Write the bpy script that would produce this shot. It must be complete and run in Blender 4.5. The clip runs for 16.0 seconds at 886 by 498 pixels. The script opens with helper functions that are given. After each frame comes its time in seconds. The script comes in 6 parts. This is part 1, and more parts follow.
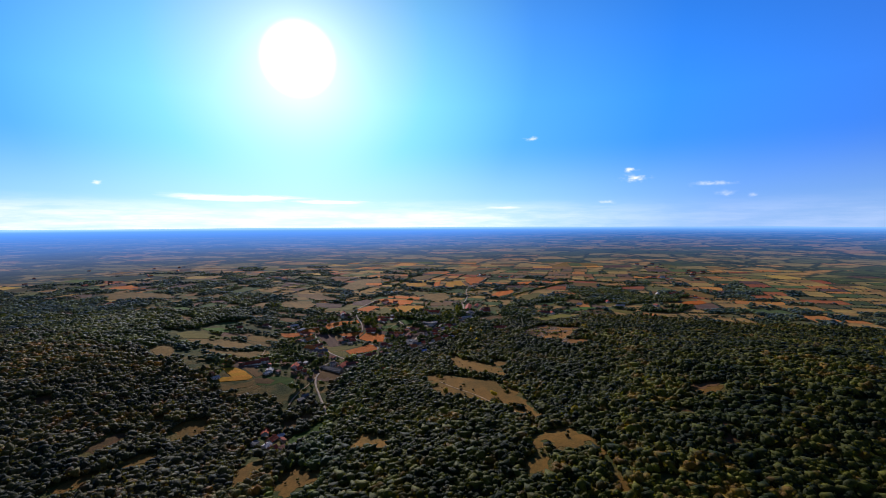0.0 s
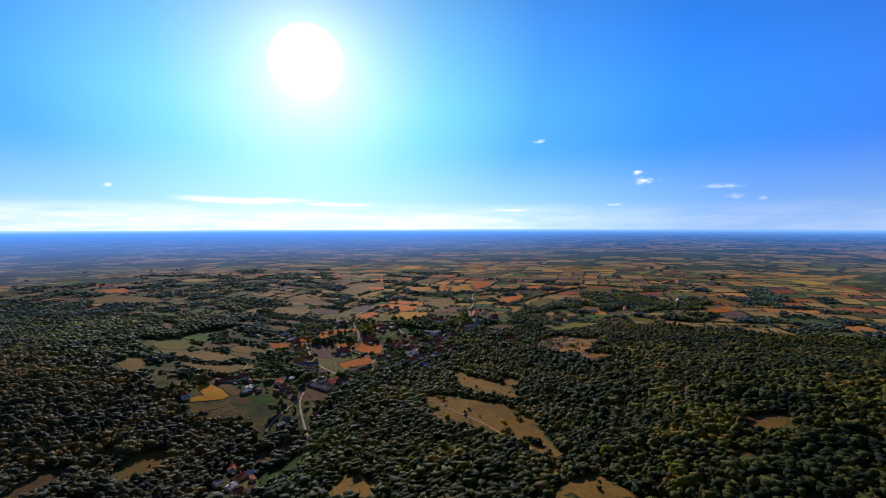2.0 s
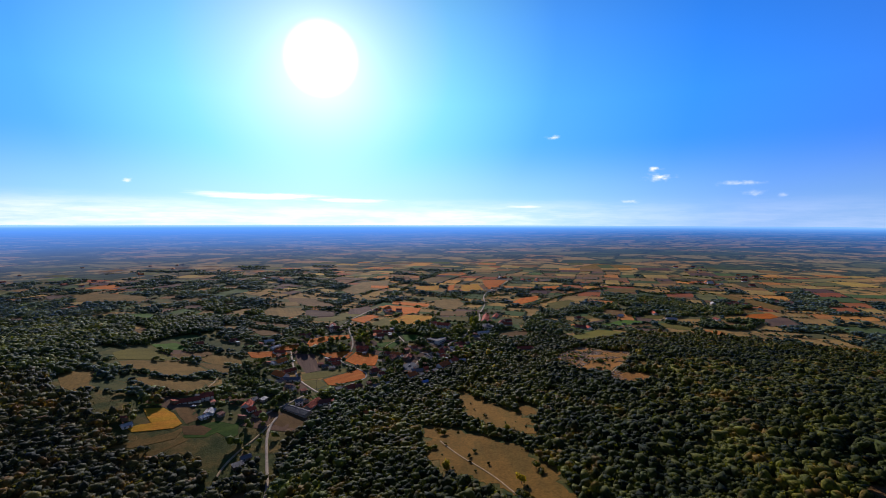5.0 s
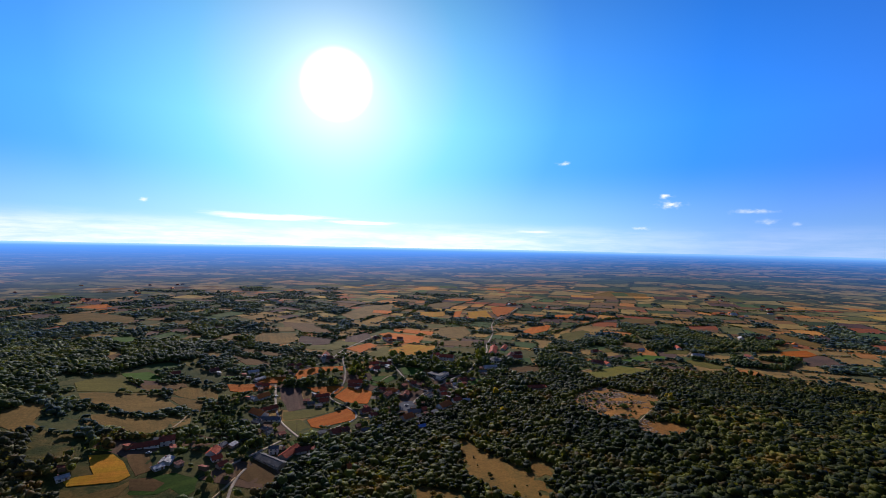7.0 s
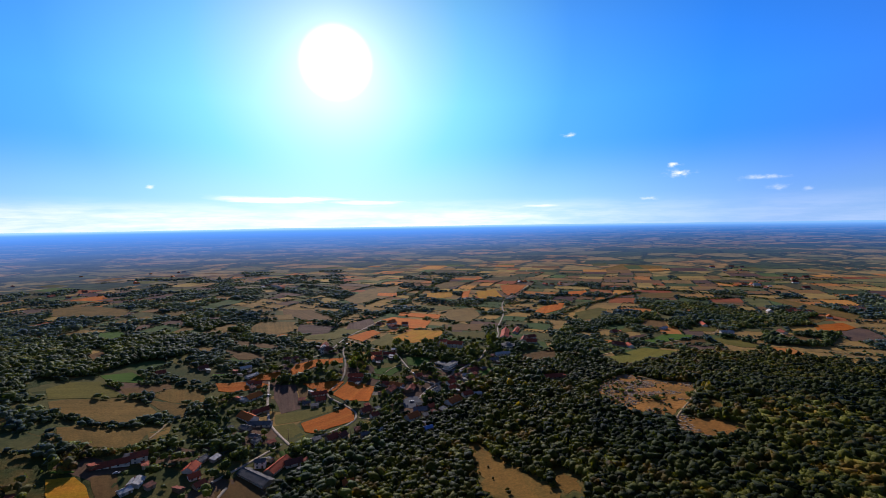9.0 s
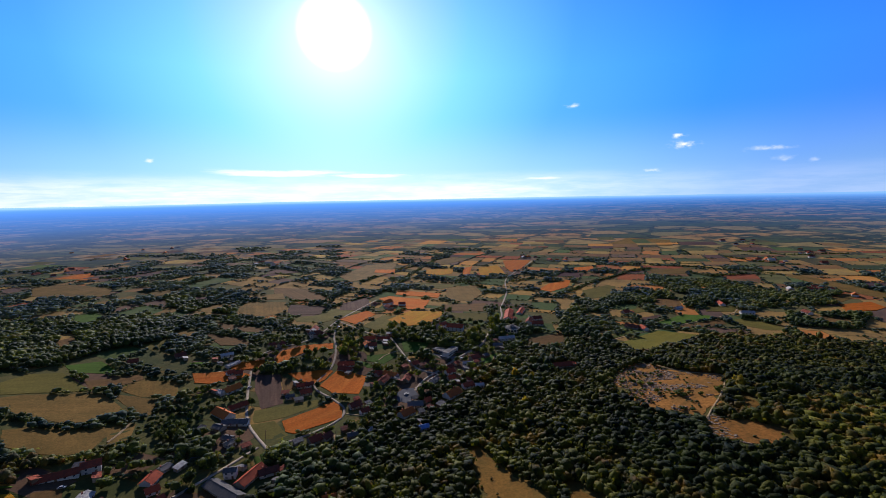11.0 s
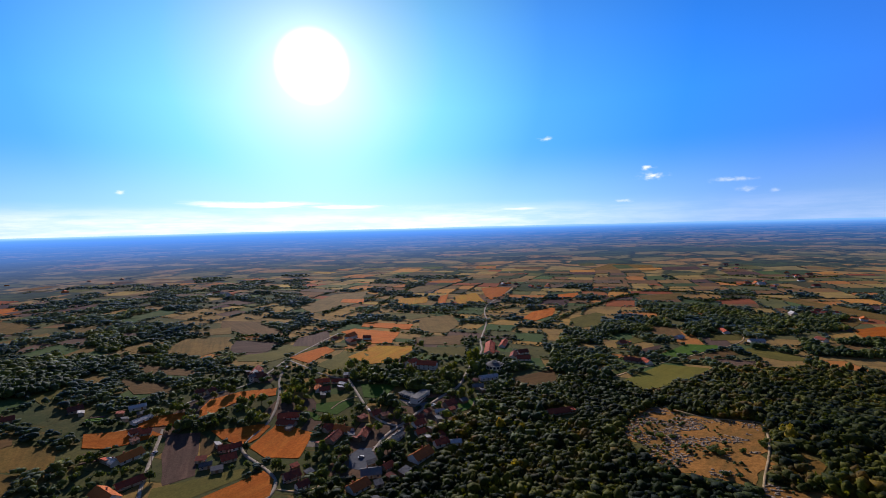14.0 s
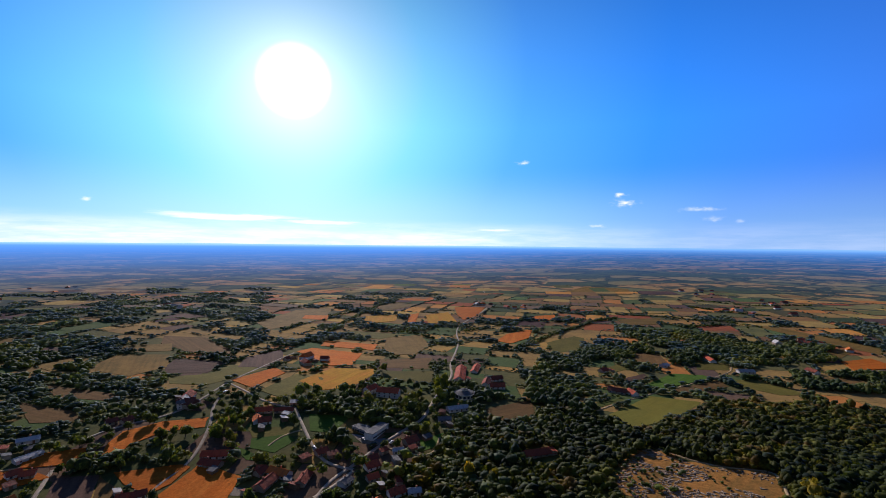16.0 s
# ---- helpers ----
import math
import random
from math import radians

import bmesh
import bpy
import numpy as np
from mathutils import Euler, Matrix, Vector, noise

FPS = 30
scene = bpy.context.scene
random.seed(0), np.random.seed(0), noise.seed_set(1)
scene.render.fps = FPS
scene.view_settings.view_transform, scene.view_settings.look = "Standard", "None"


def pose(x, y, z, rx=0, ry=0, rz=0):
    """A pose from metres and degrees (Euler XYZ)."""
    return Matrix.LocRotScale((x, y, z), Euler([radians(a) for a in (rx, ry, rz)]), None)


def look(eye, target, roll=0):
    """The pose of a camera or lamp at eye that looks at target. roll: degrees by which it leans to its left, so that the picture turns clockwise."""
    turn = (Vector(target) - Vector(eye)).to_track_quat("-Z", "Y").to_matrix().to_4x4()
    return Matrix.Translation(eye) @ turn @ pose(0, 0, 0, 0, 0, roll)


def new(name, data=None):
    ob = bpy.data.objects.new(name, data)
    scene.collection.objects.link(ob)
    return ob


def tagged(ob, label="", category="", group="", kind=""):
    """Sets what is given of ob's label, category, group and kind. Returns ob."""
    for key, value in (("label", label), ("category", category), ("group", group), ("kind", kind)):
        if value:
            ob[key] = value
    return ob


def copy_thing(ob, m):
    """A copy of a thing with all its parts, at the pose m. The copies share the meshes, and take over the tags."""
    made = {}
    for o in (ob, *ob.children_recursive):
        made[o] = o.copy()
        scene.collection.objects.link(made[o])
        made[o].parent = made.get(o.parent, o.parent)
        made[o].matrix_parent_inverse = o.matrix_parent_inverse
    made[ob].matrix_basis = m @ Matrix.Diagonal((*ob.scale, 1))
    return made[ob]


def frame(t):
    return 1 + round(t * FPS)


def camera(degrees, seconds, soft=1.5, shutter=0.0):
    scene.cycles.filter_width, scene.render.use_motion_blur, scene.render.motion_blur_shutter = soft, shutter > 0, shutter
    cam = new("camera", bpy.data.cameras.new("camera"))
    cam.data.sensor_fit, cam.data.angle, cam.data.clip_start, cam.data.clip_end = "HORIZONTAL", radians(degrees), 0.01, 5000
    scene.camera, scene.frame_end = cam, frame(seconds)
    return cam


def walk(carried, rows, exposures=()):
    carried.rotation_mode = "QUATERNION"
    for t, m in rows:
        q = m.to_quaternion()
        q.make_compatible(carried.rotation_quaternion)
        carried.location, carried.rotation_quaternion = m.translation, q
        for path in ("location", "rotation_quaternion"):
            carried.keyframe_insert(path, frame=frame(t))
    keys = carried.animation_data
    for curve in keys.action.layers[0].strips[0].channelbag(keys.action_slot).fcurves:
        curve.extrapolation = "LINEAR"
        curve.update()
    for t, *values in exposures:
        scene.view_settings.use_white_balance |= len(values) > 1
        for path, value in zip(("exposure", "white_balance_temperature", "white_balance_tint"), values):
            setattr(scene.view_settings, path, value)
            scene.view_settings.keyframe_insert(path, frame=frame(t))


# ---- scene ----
cam = camera(87.27, 16.0, soft=0.75)
# seconds, x, y, z, yaw, pitch, roll
PATH = [
    (0.0, 0.0, -0.0, 157.97, -0.0, -3.13, 0.23),
    (0.5, 1.08, 15.26, 157.12, 0.35, -3.14, -0.37),
    (1.0, 2.11, 30.46, 156.23, 0.61, -3.16, -0.64),
    (1.5, 3.04, 45.52, 155.28, 0.88, -2.89, -0.67),
    (2.0, 3.85, 60.44, 154.23, 0.87, -2.81, 0.09),
    (2.5, 4.58, 75.28, 153.04, 0.86, -2.84, 0.37),
    (3.0, 5.31, 89.99, 151.79, 0.92, -2.85, 1.03),
    (3.5, 6.09, 104.52, 150.58, 1.17, -2.82, 1.25),
    (6, 13.54, 169.41, 149.83, 3.31, -3.54, -1.05),
    (6.5, 14.03, 182.42, 149.04, 3.52, -1.09, -1.05),
    (7, 14.34, 195.49, 148.44, 3.66, -0.38, -1.16),
    (7.5, 14.45, 208.58, 148.19, 3.75, -1.45, -0.9),
    (8, 14.46, 221.53, 148.2, 4.01, -2.09, -0.1),
    (10.5, 14.07, 279.31, 151.27, 4.57, -5.79, 1.23),
    (11.0, 14.04, 291.31, 149.03, 4.67, -6.49, 1.09),
    (11.5, 13.99, 303.34, 146.43, 4.23, -6.24, 1.43),
    (12.0, 13.95, 315.46, 143.53, 2.7, -5.29, 1.14),
    (12.5, 14.08, 327.71, 140.61, 2.37, -3.54, 1.47),
    (13.0, 14.48, 340.05, 137.93, 2.35, -3.19, 1.9),
    (13.5, 15.11, 352.32, 135.54, 2.36, -2.97, 1.82),
    (14.0, 15.94, 364.4, 133.35, 1.9, -2.8, 1.39),
    (14.5, 16.91, 376.23, 131.25, 1.78, -2.66, 1.9),
    (15.0, 18.1, 387.73, 129.19, 2.14, -1.19, 1.43),
    (15.5, 19.35, 398.96, 127.28, 0.54, -0.68, -0.46),
    (16.0, 20.52, 410.0, 125.51, -1.02, -0.45, -0.58),
]
walk(cam, [(t, pose(x, y, z, 90 + p, r, w)) for t, x, y, z, w, p, r in PATH], exposures=[(0.0, 0.38, 6000, 18)])

# ---- sky and sun ----
SUN_LEFT, SUN_UP = radians(16.9), radians(18.4)
to_sun = Vector((-math.sin(SUN_LEFT) * math.cos(SUN_UP), math.cos(SUN_LEFT) * math.cos(SUN_UP), math.sin(SUN_UP)))
lamp = bpy.data.lights.new("sun", "SUN")
lamp.energy, lamp.angle, lamp.color = 4.4, radians(0.55), (1.0, 0.92, 0.83)
sun = new("sun", lamp)
sun.matrix_world = look((-math.sin(SUN_LEFT) * 930, math.cos(SUN_LEFT) * 930, 370), (0, 0, 0))


class Tree:
    """Short hand for building a node tree."""

    def __init__(self, tree):
        self.t = tree

    def add(self, kind, ins=()):
        n = self.t.nodes.new(kind)
        for k, v in dict(ins).items():
            if isinstance(v, bpy.types.NodeSocket):
                self.t.links.new(v, n.inputs[k])
            else:
                n.inputs[k].default_value = v
        return n

    def math(self, op, a, b=0.0):
        n = self.add("ShaderNodeMath", {0: a, 1: b})
        n.operation = op
        return n.outputs[0]

    def mix(self, f, a, b, blend="MIX"):
        n = self.t.nodes.new("ShaderNodeMix")
        n.data_type, n.blend_type = "RGBA", blend
        for k, v in ((0, f), (6, a), (7, b)):
            if isinstance(v, bpy.types.NodeSocket):
                self.t.links.new(v, n.inputs[k])
            else:
                n.inputs[k].default_value = v
        return n.outputs[2]

    def ramp(self, f, *stops):
        n = self.add("ShaderNodeValToRGB", {0: f})
        e = n.color_ramp.elements
        while len(e) < len(stops):
            e.new(0.5)
        for el, (p, c) in zip(e, stops):
            el.position, el.color = p, (*c, 1)
        return n.outputs[0]

    def smooth(self, v, lo, hi, out_lo=0.0, out_hi=1.0):
        n = self.add("ShaderNodeMapRange", {0: v, 1: lo, 2: hi, 3: out_lo, 4: out_hi})
        n.interpolation_type = "SMOOTHSTEP"
        return n.outputs[0]


def build_world():
    world = bpy.data.worlds.new("sky")
    scene.world = world
    world.use_nodes = True
    t = Tree(world.node_tree)
    world.node_tree.nodes.clear()
    sky = t.add("ShaderNodeTexSky")
    sky.sky_type, sky.sun_disc, sky.sun_elevation, sky.sun_rotation = "NISHITA", False, SUN_UP, -SUN_LEFT
    sky.altitude, sky.air_density, sky.dust_density, sky.ozone_density = 300, 1.0, 0.5, 3.0
    way = t.add("ShaderNodeTexCoord").outputs["Generated"]
    xyz = t.add("ShaderNodeSeparateXYZ", {0: way})
    up = xyz.outputs[2]
    near = t.add("ShaderNodeVectorMath", {0: way, 1: tuple(to_sun)})
    near.operation = "DOT_PRODUCT"
    off = t.math("ARCCOSINE", t.math("MINIMUM", near.outputs["Value"], 0.99999))
    # vivid clear air: cyan towards the sun, deep blue away from it, darker overhead
    vivid = t.ramp(t.math("DIVIDE", off, 2.0), (0.04, (0.50, 0.88, 1.0)), (0.13, (0.19, 0.66, 1.0)), (0.23, (0.068, 0.39, 0.98)), (0.36, (0.024, 0.262, 0.88)), (0.55, (0.035, 0.18, 0.66)), (0.8, (0.13, 0.20, 0.34)))
    vivid = t.mix(1.0, vivid, t.ramp(up, (0.24, (9.1, 9.3, 9.6)), (0.62, (1.8, 1.9, 2.7))), "MULTIPLY")
    base = t.mix(0.92, sky.outputs[0], vivid)
    # whiter low down
    low = t.math("MULTIPLY", t.smooth(up, -0.01, 0.17, 1.0, 0.0), t.smooth(off, 0.2, 1.0, 0.8, 0.72))
    pale = t.ramp(t.math("DIVIDE", off, 2.0), (0.10, (6.0, 8.4, 9.6)), (0.25, (4.2, 7.0, 8.8)), (0.44, (2.5, 4.4, 6.1)))
    base = t.mix(low, base, pale)
    # blinding air round the sun
    glow = t.math("ADD", t.math("MULTIPLY", t.smooth(off, 0.042, 0.076, 1.0, 0.0), 12.0),
                  t.math("MULTIPLY", t.math("EXPONENT", t.math("MULTIPLY", off, -17.0)), 7.0))
    base = t.mix(1.0, base, t.mix(1.0, (1.0, 1.0, 1.0, 1), glow, "MULTIPLY"), "ADD")
    # clouds: thin streaks under the sun, small puffs, haze bank along the horizon
    left = t.math("ARCTAN2", xyz.outputs[0], xyz.outputs[1])
    high = t.math("ARCSINE", up)
    flat = t.add("ShaderNodeCombineXYZ", {0: t.math("MULTIPLY", left, 9.0), 1: t.math("MULTIPLY", high, 70.0), 2: 3.3})
    n1 = t.add("ShaderNodeTexNoise", {"Vector": flat.outputs[0], "Scale": 1.0, "Detail": 6.0, "Roughness": 0.62}).outputs[0]
    flat2 = t.add("ShaderNodeCombineXYZ", {0: t.math("MULTIPLY", left, 60.0), 1: t.math("MULTIPLY", high, 110.0), 2: 1.0})
    n2 = t.add("ShaderNodeTexNoise", {"Vector": flat2.outputs[0], "Scale": 1.0, "Detail": 5.0, "Roughness": 0.6}).outputs[0]
    cover = None
    #        azimuth, elevation, half widths, noise, strength
    for az, el, wa, we, n, gain in CLOUDS:
        da = t.math("DIVIDE", t.math("SUBTRACT", left, radians(az)), radians(wa))
        de = t.math("DIVIDE", t.math("SUBTRACT", high, radians(el)), radians(we))
        d = t.math("ADD", t.math("MULTIPLY", da, da), t.math("MULTIPLY", de, de))
        m = t.math("EXPONENT", t.math("MULTIPLY", d, -1.0))
        v = t.smooth(t.math("ADD", m, t.math("MULTIPLY", t.math("SUBTRACT", n1 if n == 1 else n2, 0.5), 2.6)), 0.25, 1.35)
        v = t.math("MULTIPLY", t.math("MULTIPLY", v, m), gain)
        cover = v if cover is None else t.math("MAXIMUM", cover, v)
    bank = t.math("MULTIPLY", t.smooth(high, radians(0.6), radians(3.4), 1.0, 0.0), t.smooth(n1, 0.3, 0.72, 0.30, 0.85))
    bank = t.math("MULTIPLY", bank, t.smooth(left, radians(-6), radians(28), 1.0, 0.22))
    cover = t.math("MINIMUM", t.math("MAXIMUM", cover, bank), 1.0)
    col = t.mix(cover, base, CLOUD_COLOUR)
    bg = t.add("ShaderNodeBackground", {0: col, 1: 0.10})
    out = t.add("ShaderNodeOutputWorld", {0: bg.outputs[0]})


CLOUD_COLOUR = (9.4, 9.4, 9.8, 1)
CLOUDS = [(-24, 3.0, 9, 0.5, 1, 1.6), (-14, 2.6, 9, 0.35, 1, 1.3), (-36.5, 4.2, 0.6, 0.3, 2, 0.7),
          (22.3, 5.0, 1.5, 0.42, 2, 1.2), (21.8, 6.0, 0.9, 0.3, 2, 1.0), (30.0, 4.2, 2.4, 0.3, 2, 0.45),
          (31.2, 3.0, 1.1, 0.4, 2, 0.4), (33.6, 2.8, 0.6, 0.3, 2, 0.3), (7.0, 1.9, 3.4, 0.28, 1, 0.9),
          (10.7, 10.0, 0.8, 0.28, 2, 0.7), (19.5, 2.4, 1.2, 0.3, 2, 0.6)]
build_world()

# ---- ground ----
def bump_at(x, y, cx, cy, sx, sy, a):
    return a * np.exp(-((x - cx) / sx) ** 2 - ((y - cy) / sy) ** 2)


def height(x, y):
    """The lie of the land: a flat valley, a wooded hill beside it, low ridges, and far hills that close the view."""
    x, y = np.asarray(x, float), np.asarray(y, float)
    z = bump_at(x, y, 330, 330, 230, 230, 44) + bump_at(x, y, 70, 250, 110, 190, 14) + bump_at(x, y, -430, 520, 140, 300, 22)
    z = z + bump_at(x, y, -185, 480, 120, 150, -10) + bump_at(x, y, -60, 650, 130, 80, -6) + bump_at(x, y, 210, 600, 110, 110, 9)
    z = z + bump_at(x, y, 760, 2350, 620, 420, 36) + bump_at(x, y, -1500, 2600, 700, 500, 22)
    for b in ((-245, 490, 110, 90, 12), (-130, 375, 90, 90, -10), (5, 530, 110, 110, -5), (-95, 790, 200, 160, 6), (-470, 1080, 220, 220, 12), (60, 1090, 180, 180, -6), (80, 365, 80, 80, -7)):
        z = z + bump_at(x, y, *b)
    far = np.clip((np.hypot(x, y - 600) - 500) / 1500, 0, 1)
    z = z + far * (5 * np.sin(x / 310 + 0.6) * np.sin(y / 420 + 1.1) + 3 * np.sin(x / 137 + y / 190))
    r, a = np.hypot(x, y - 205), np.arctan2(x, y)
    s = np.clip((r - 2150) / 2500, 0, 1)
    return z * (1 - s) + s ** 1.8 * (117 + 1.6 * np.sin(a * 13) + 1.0 * np.sin(a * 31 + 1))


def mesh_of(name, verts, faces, material, smooth=False):
    """A mesh from arrays of corners and of faces (rows of equal length, or several such arrays)."""
    me = bpy.data.meshes.new(name)
    verts = np.asarray(verts, np.float32).reshape(-1, 3)
    groups = faces if isinstance(faces, list) else [faces]
    groups = [np.asarray(f, np.int32) for f in groups if len(f)]
    loops = np.concatenate([f.ravel() for f in groups])
    sizes = np.concatenate([np.full(len(f), f.shape[1], np.int32) for f in groups])
    me.vertices.add(len(verts))
    me.vertices.foreach_set("co", verts.ravel())
    me.loops.add(len(loops))
    me.loops.foreach_set("vertex_index", loops)
    me.polygons.add(len(sizes))
    me.polygons.foreach_set("loop_start", np.concatenate([[0], np.cumsum(sizes)[:-1]]).astype(np.int32))
    if smooth:
        me.polygons.foreach_set("use_smooth", np.ones(len(sizes), bool))
    me.update(calc_edges=True)
    me.validate()
    for m in (material if isinstance(material, (list, tuple)) else [material]):
        me.materials.append(m)
    return me

# ---- materials ----
def material(name):
    m = bpy.data.materials.new(name)
    m.use_nodes = True
    m.node_tree.nodes.clear()
    return m, Tree(m.node_tree)


def finish(m, t, colour, rough=0.9, bump=None, strength=0.5, distance=0.3, spec=0.3, metal=0.0, through_light=0.0, haze_sheen=0.0):
    ins = {"Base Color": colour, "Roughness": rough, "Specular IOR Level": spec, "Metallic": metal}
    if bump is not None:
        ins["Normal"] = t.add("ShaderNodeBump", {"Height": bump, "Strength": strength, "Distance": distance}).outputs[0]
    # blue sheen and gloss tint that imitate haze, strongest at grazing angles
    if haze_sheen:
        ins.update({"Sheen Weight": haze_sheen, "Sheen Roughness": 0.5, "Sheen Tint": (0.12, 0.38, 1.0, 1), "Specular Tint": (0.35, 0.6, 1.0, 1)})
    sh = t.add("ShaderNodeBsdfPrincipled", ins).outputs[0]
    if through_light:
        tr = t.add("ShaderNodeBsdfTranslucent", {0: t.mix(1.0, colour, (1.5, 1.55, 0.7, 1), "MULTIPLY")}).outputs[0]
        sh = t.add("ShaderNodeMixShader", {0: through_light, 1: sh, 2: tr}).outputs[0]
    t.add("ShaderNodeOutputMaterial", {0: sh})
    return m


def noise_of(t, vec, scale, detail=4.0, rough=0.6):
    return t.add("ShaderNodeTexNoise", {"Vector": vec, "Scale": scale, "Detail": detail, "Roughness": rough}).outputs[0]


def where(t):
    return t.add("ShaderNodeNewGeometry").outputs["Position"]


def rgb(c):
    return (*c, 1.0)


def ground_material():
    """Rough grass, dry patches and undergrowth."""
    m, t = material("rough_grass")
    p = where(t)
    big, mid, fine = noise_of(t, p, 0.006, 5), noise_of(t, p, 0.05, 6), noise_of(t, p, 0.6, 5, 0.7)
    c = t.ramp(mid, (0.30, (0.022, 0.032, 0.008)), (0.45, (0.042, 0.048, 0.013)), (0.58, (0.098, 0.070, 0.021)), (0.72, (0.155, 0.095, 0.034)))
    dry = t.ramp(big, (0.35, (0.75, 0.95, 0.8)), (0.65, (1.3, 1.1, 0.85)))
    c = t.mix(1.0, c, dry, "MULTIPLY")
    c = t.mix(0.55, c, t.ramp(fine, (0.3, (0.45, 0.5, 0.4)), (0.7, (1.5, 1.4, 1.3))), "MULTIPLY")
    return finish(m, t, c, 0.95, t.math("ADD", mid, t.math("MULTIPLY", fine, 0.6)), 0.7, 1.2, 0.035)


def crop_material(name, base, other, rows=1.4, row_gain=0.5, patch=0.5, tall=0.35):
    """A field: drill rows along its own length, patches of better and worse growth, fine mottling."""
    m, t = material(name)
    p = t.add("ShaderNodeTexCoord").outputs["Object"]
    rnd = t.add("ShaderNodeObjectInfo").outputs["Random"]
    xyz = t.add("ShaderNodeSeparateXYZ", {0: p})
    wob = t.math("MULTIPLY", noise_of(t, p, 0.04, 2), 3.0)
    drill = t.add("ShaderNodeCombineXYZ", {0: t.math("MULTIPLY", xyz.outputs[0], 0.035), 1: t.math("ADD", xyz.outputs[1], wob), 2: t.math("MULTIPLY", rnd, 40.0)})
    row = t.smooth(noise_of(t, drill.outputs[0], 0.75 / rows, 3, 0.55), 0.34, 0.66)
    stretch = t.add("ShaderNodeMapping", {0: p, 3: (0.12, 1.0, 1.0)}).outputs[0]
    strip = noise_of(t, stretch, 0.16, 4, 0.65)
    blot = noise_of(t, p, 0.045, 5, 0.6)
    fine = noise_of(t, p, 0.55, 6, 0.78)
    f = t.math("ADD", t.math("MULTIPLY", strip, 0.65), t.math("MULTIPLY", blot, 0.55))
    c = t.mix(t.smooth(f, 0.46, 0.76), rgb(base), rgb(other))
    c = t.mix(0.7, c, t.ramp(strip, (0.32, (0.68, 0.70, 0.72)), (0.68, (1.28, 1.25, 1.2))), "MULTIPLY")
    c = t.mix(row_gain, c, t.ramp(row, (0.1, (0.62, 0.62, 0.60)), (0.8, (1.22, 1.2, 1.15))), "MULTIPLY")
    c = t.mix(patch, c, t.ramp(fine, (0.30, (0.42, 0.46, 0.42)), (0.70, (1.55, 1.5, 1.45))), "MULTIPLY")
    hsv = t.add("ShaderNodeHueSaturation", {"Color": c, "Hue": 0.5, "Saturation": 1.0,
                                            "Value": t.smooth(rnd, 0, 1, 0.85, 1.15)})
    b = t.math("ADD", t.math("MULTIPLY", row, row_gain * 0.6), fine)
    return finish(m, t, hsv.outputs[0], 0.92, b, 0.6, tall, 0.018)


def patch_material(name, base, other, haze_sheen=0.02):
    """Distant parcels, joined: every parcel has its own shade."""
    m, t = material(name)
    p = where(t)
    rnd = t.add("ShaderNodeNewGeometry").outputs["Random Per Island"]
    blot, fine = noise_of(t, p, 0.025, 5), noise_of(t, p, 0.35, 6, 0.8)
    c = t.mix(t.smooth(blot, 0.35, 0.7), rgb(base), rgb(other))
    c = t.mix(0.6, c, t.ramp(fine, (0.30, (0.45, 0.48, 0.44)), (0.70, (1.5, 1.45, 1.4))), "MULTIPLY")
    h = t.add("ShaderNodeHueSaturation", {"Color": c, "Hue": t.smooth(rnd, 0, 1, 0.485, 0.515), "Saturation": 1.0, "Value": t.smooth(rnd, 0, 1, 0.65, 1.3)})
    # parcels get a trace of the blue sheen in place of haze
    return finish(m, t, h.outputs[0], 0.95, fine, 0.25, 0.3, 0.012, haze_sheen=haze_sheen)


def leaf_material(name, dark, light, autumn, share=0.12, haze_sheen=0.0, gloss=0.045):
    """Foliage: every spray of leaves a little different, trees lighter or darker, some turning."""
    m, t = material(name)
    p = where(t)
    rnd = t.add("ShaderNodeNewGeometry").outputs["Random Per Island"]
    tree, stand = noise_of(t, p, 0.13, 2, 0.5), noise_of(t, p, 0.014, 3)
    c = t.mix(t.smooth(t.math("ADD", tree, t.math("MULTIPLY", t.math("SUBTRACT", rnd, 0.5), 0.35)), 0.30, 0.72), rgb(dark), rgb(light))
    turn = t.smooth(t.math("ADD", t.math("MULTIPLY", noise_of(t, p, 0.09, 1), 0.7), t.math("MULTIPLY", stand, 0.45)), 0.62, 0.76, 0.0, share * 4)
    c = t.mix(turn, c, rgb(autumn))
    c = t.mix(0.85, c, t.ramp(stand, (0.38, (0.42, 0.56, 0.62)), (0.50, (0.95, 0.95, 0.85)), (0.62, (1.6, 1.55, 0.90))), "MULTIPLY")
    tuft = noise_of(t, p, 1.1, 4, 0.7)
    c = t.mix(0.6, c, t.ramp(tuft, (0.32, (0.45, 0.48, 0.5)), (0.68, (1.5, 1.45, 1.35))), "MULTIPLY")
    # leaves get the blue sheen in place of haze, more on far ones
    return finish(m, t, c, 0.65, tuft, 0.7, 0.6, spec=gloss, through_light=0.32, haze_sheen=haze_sheen)


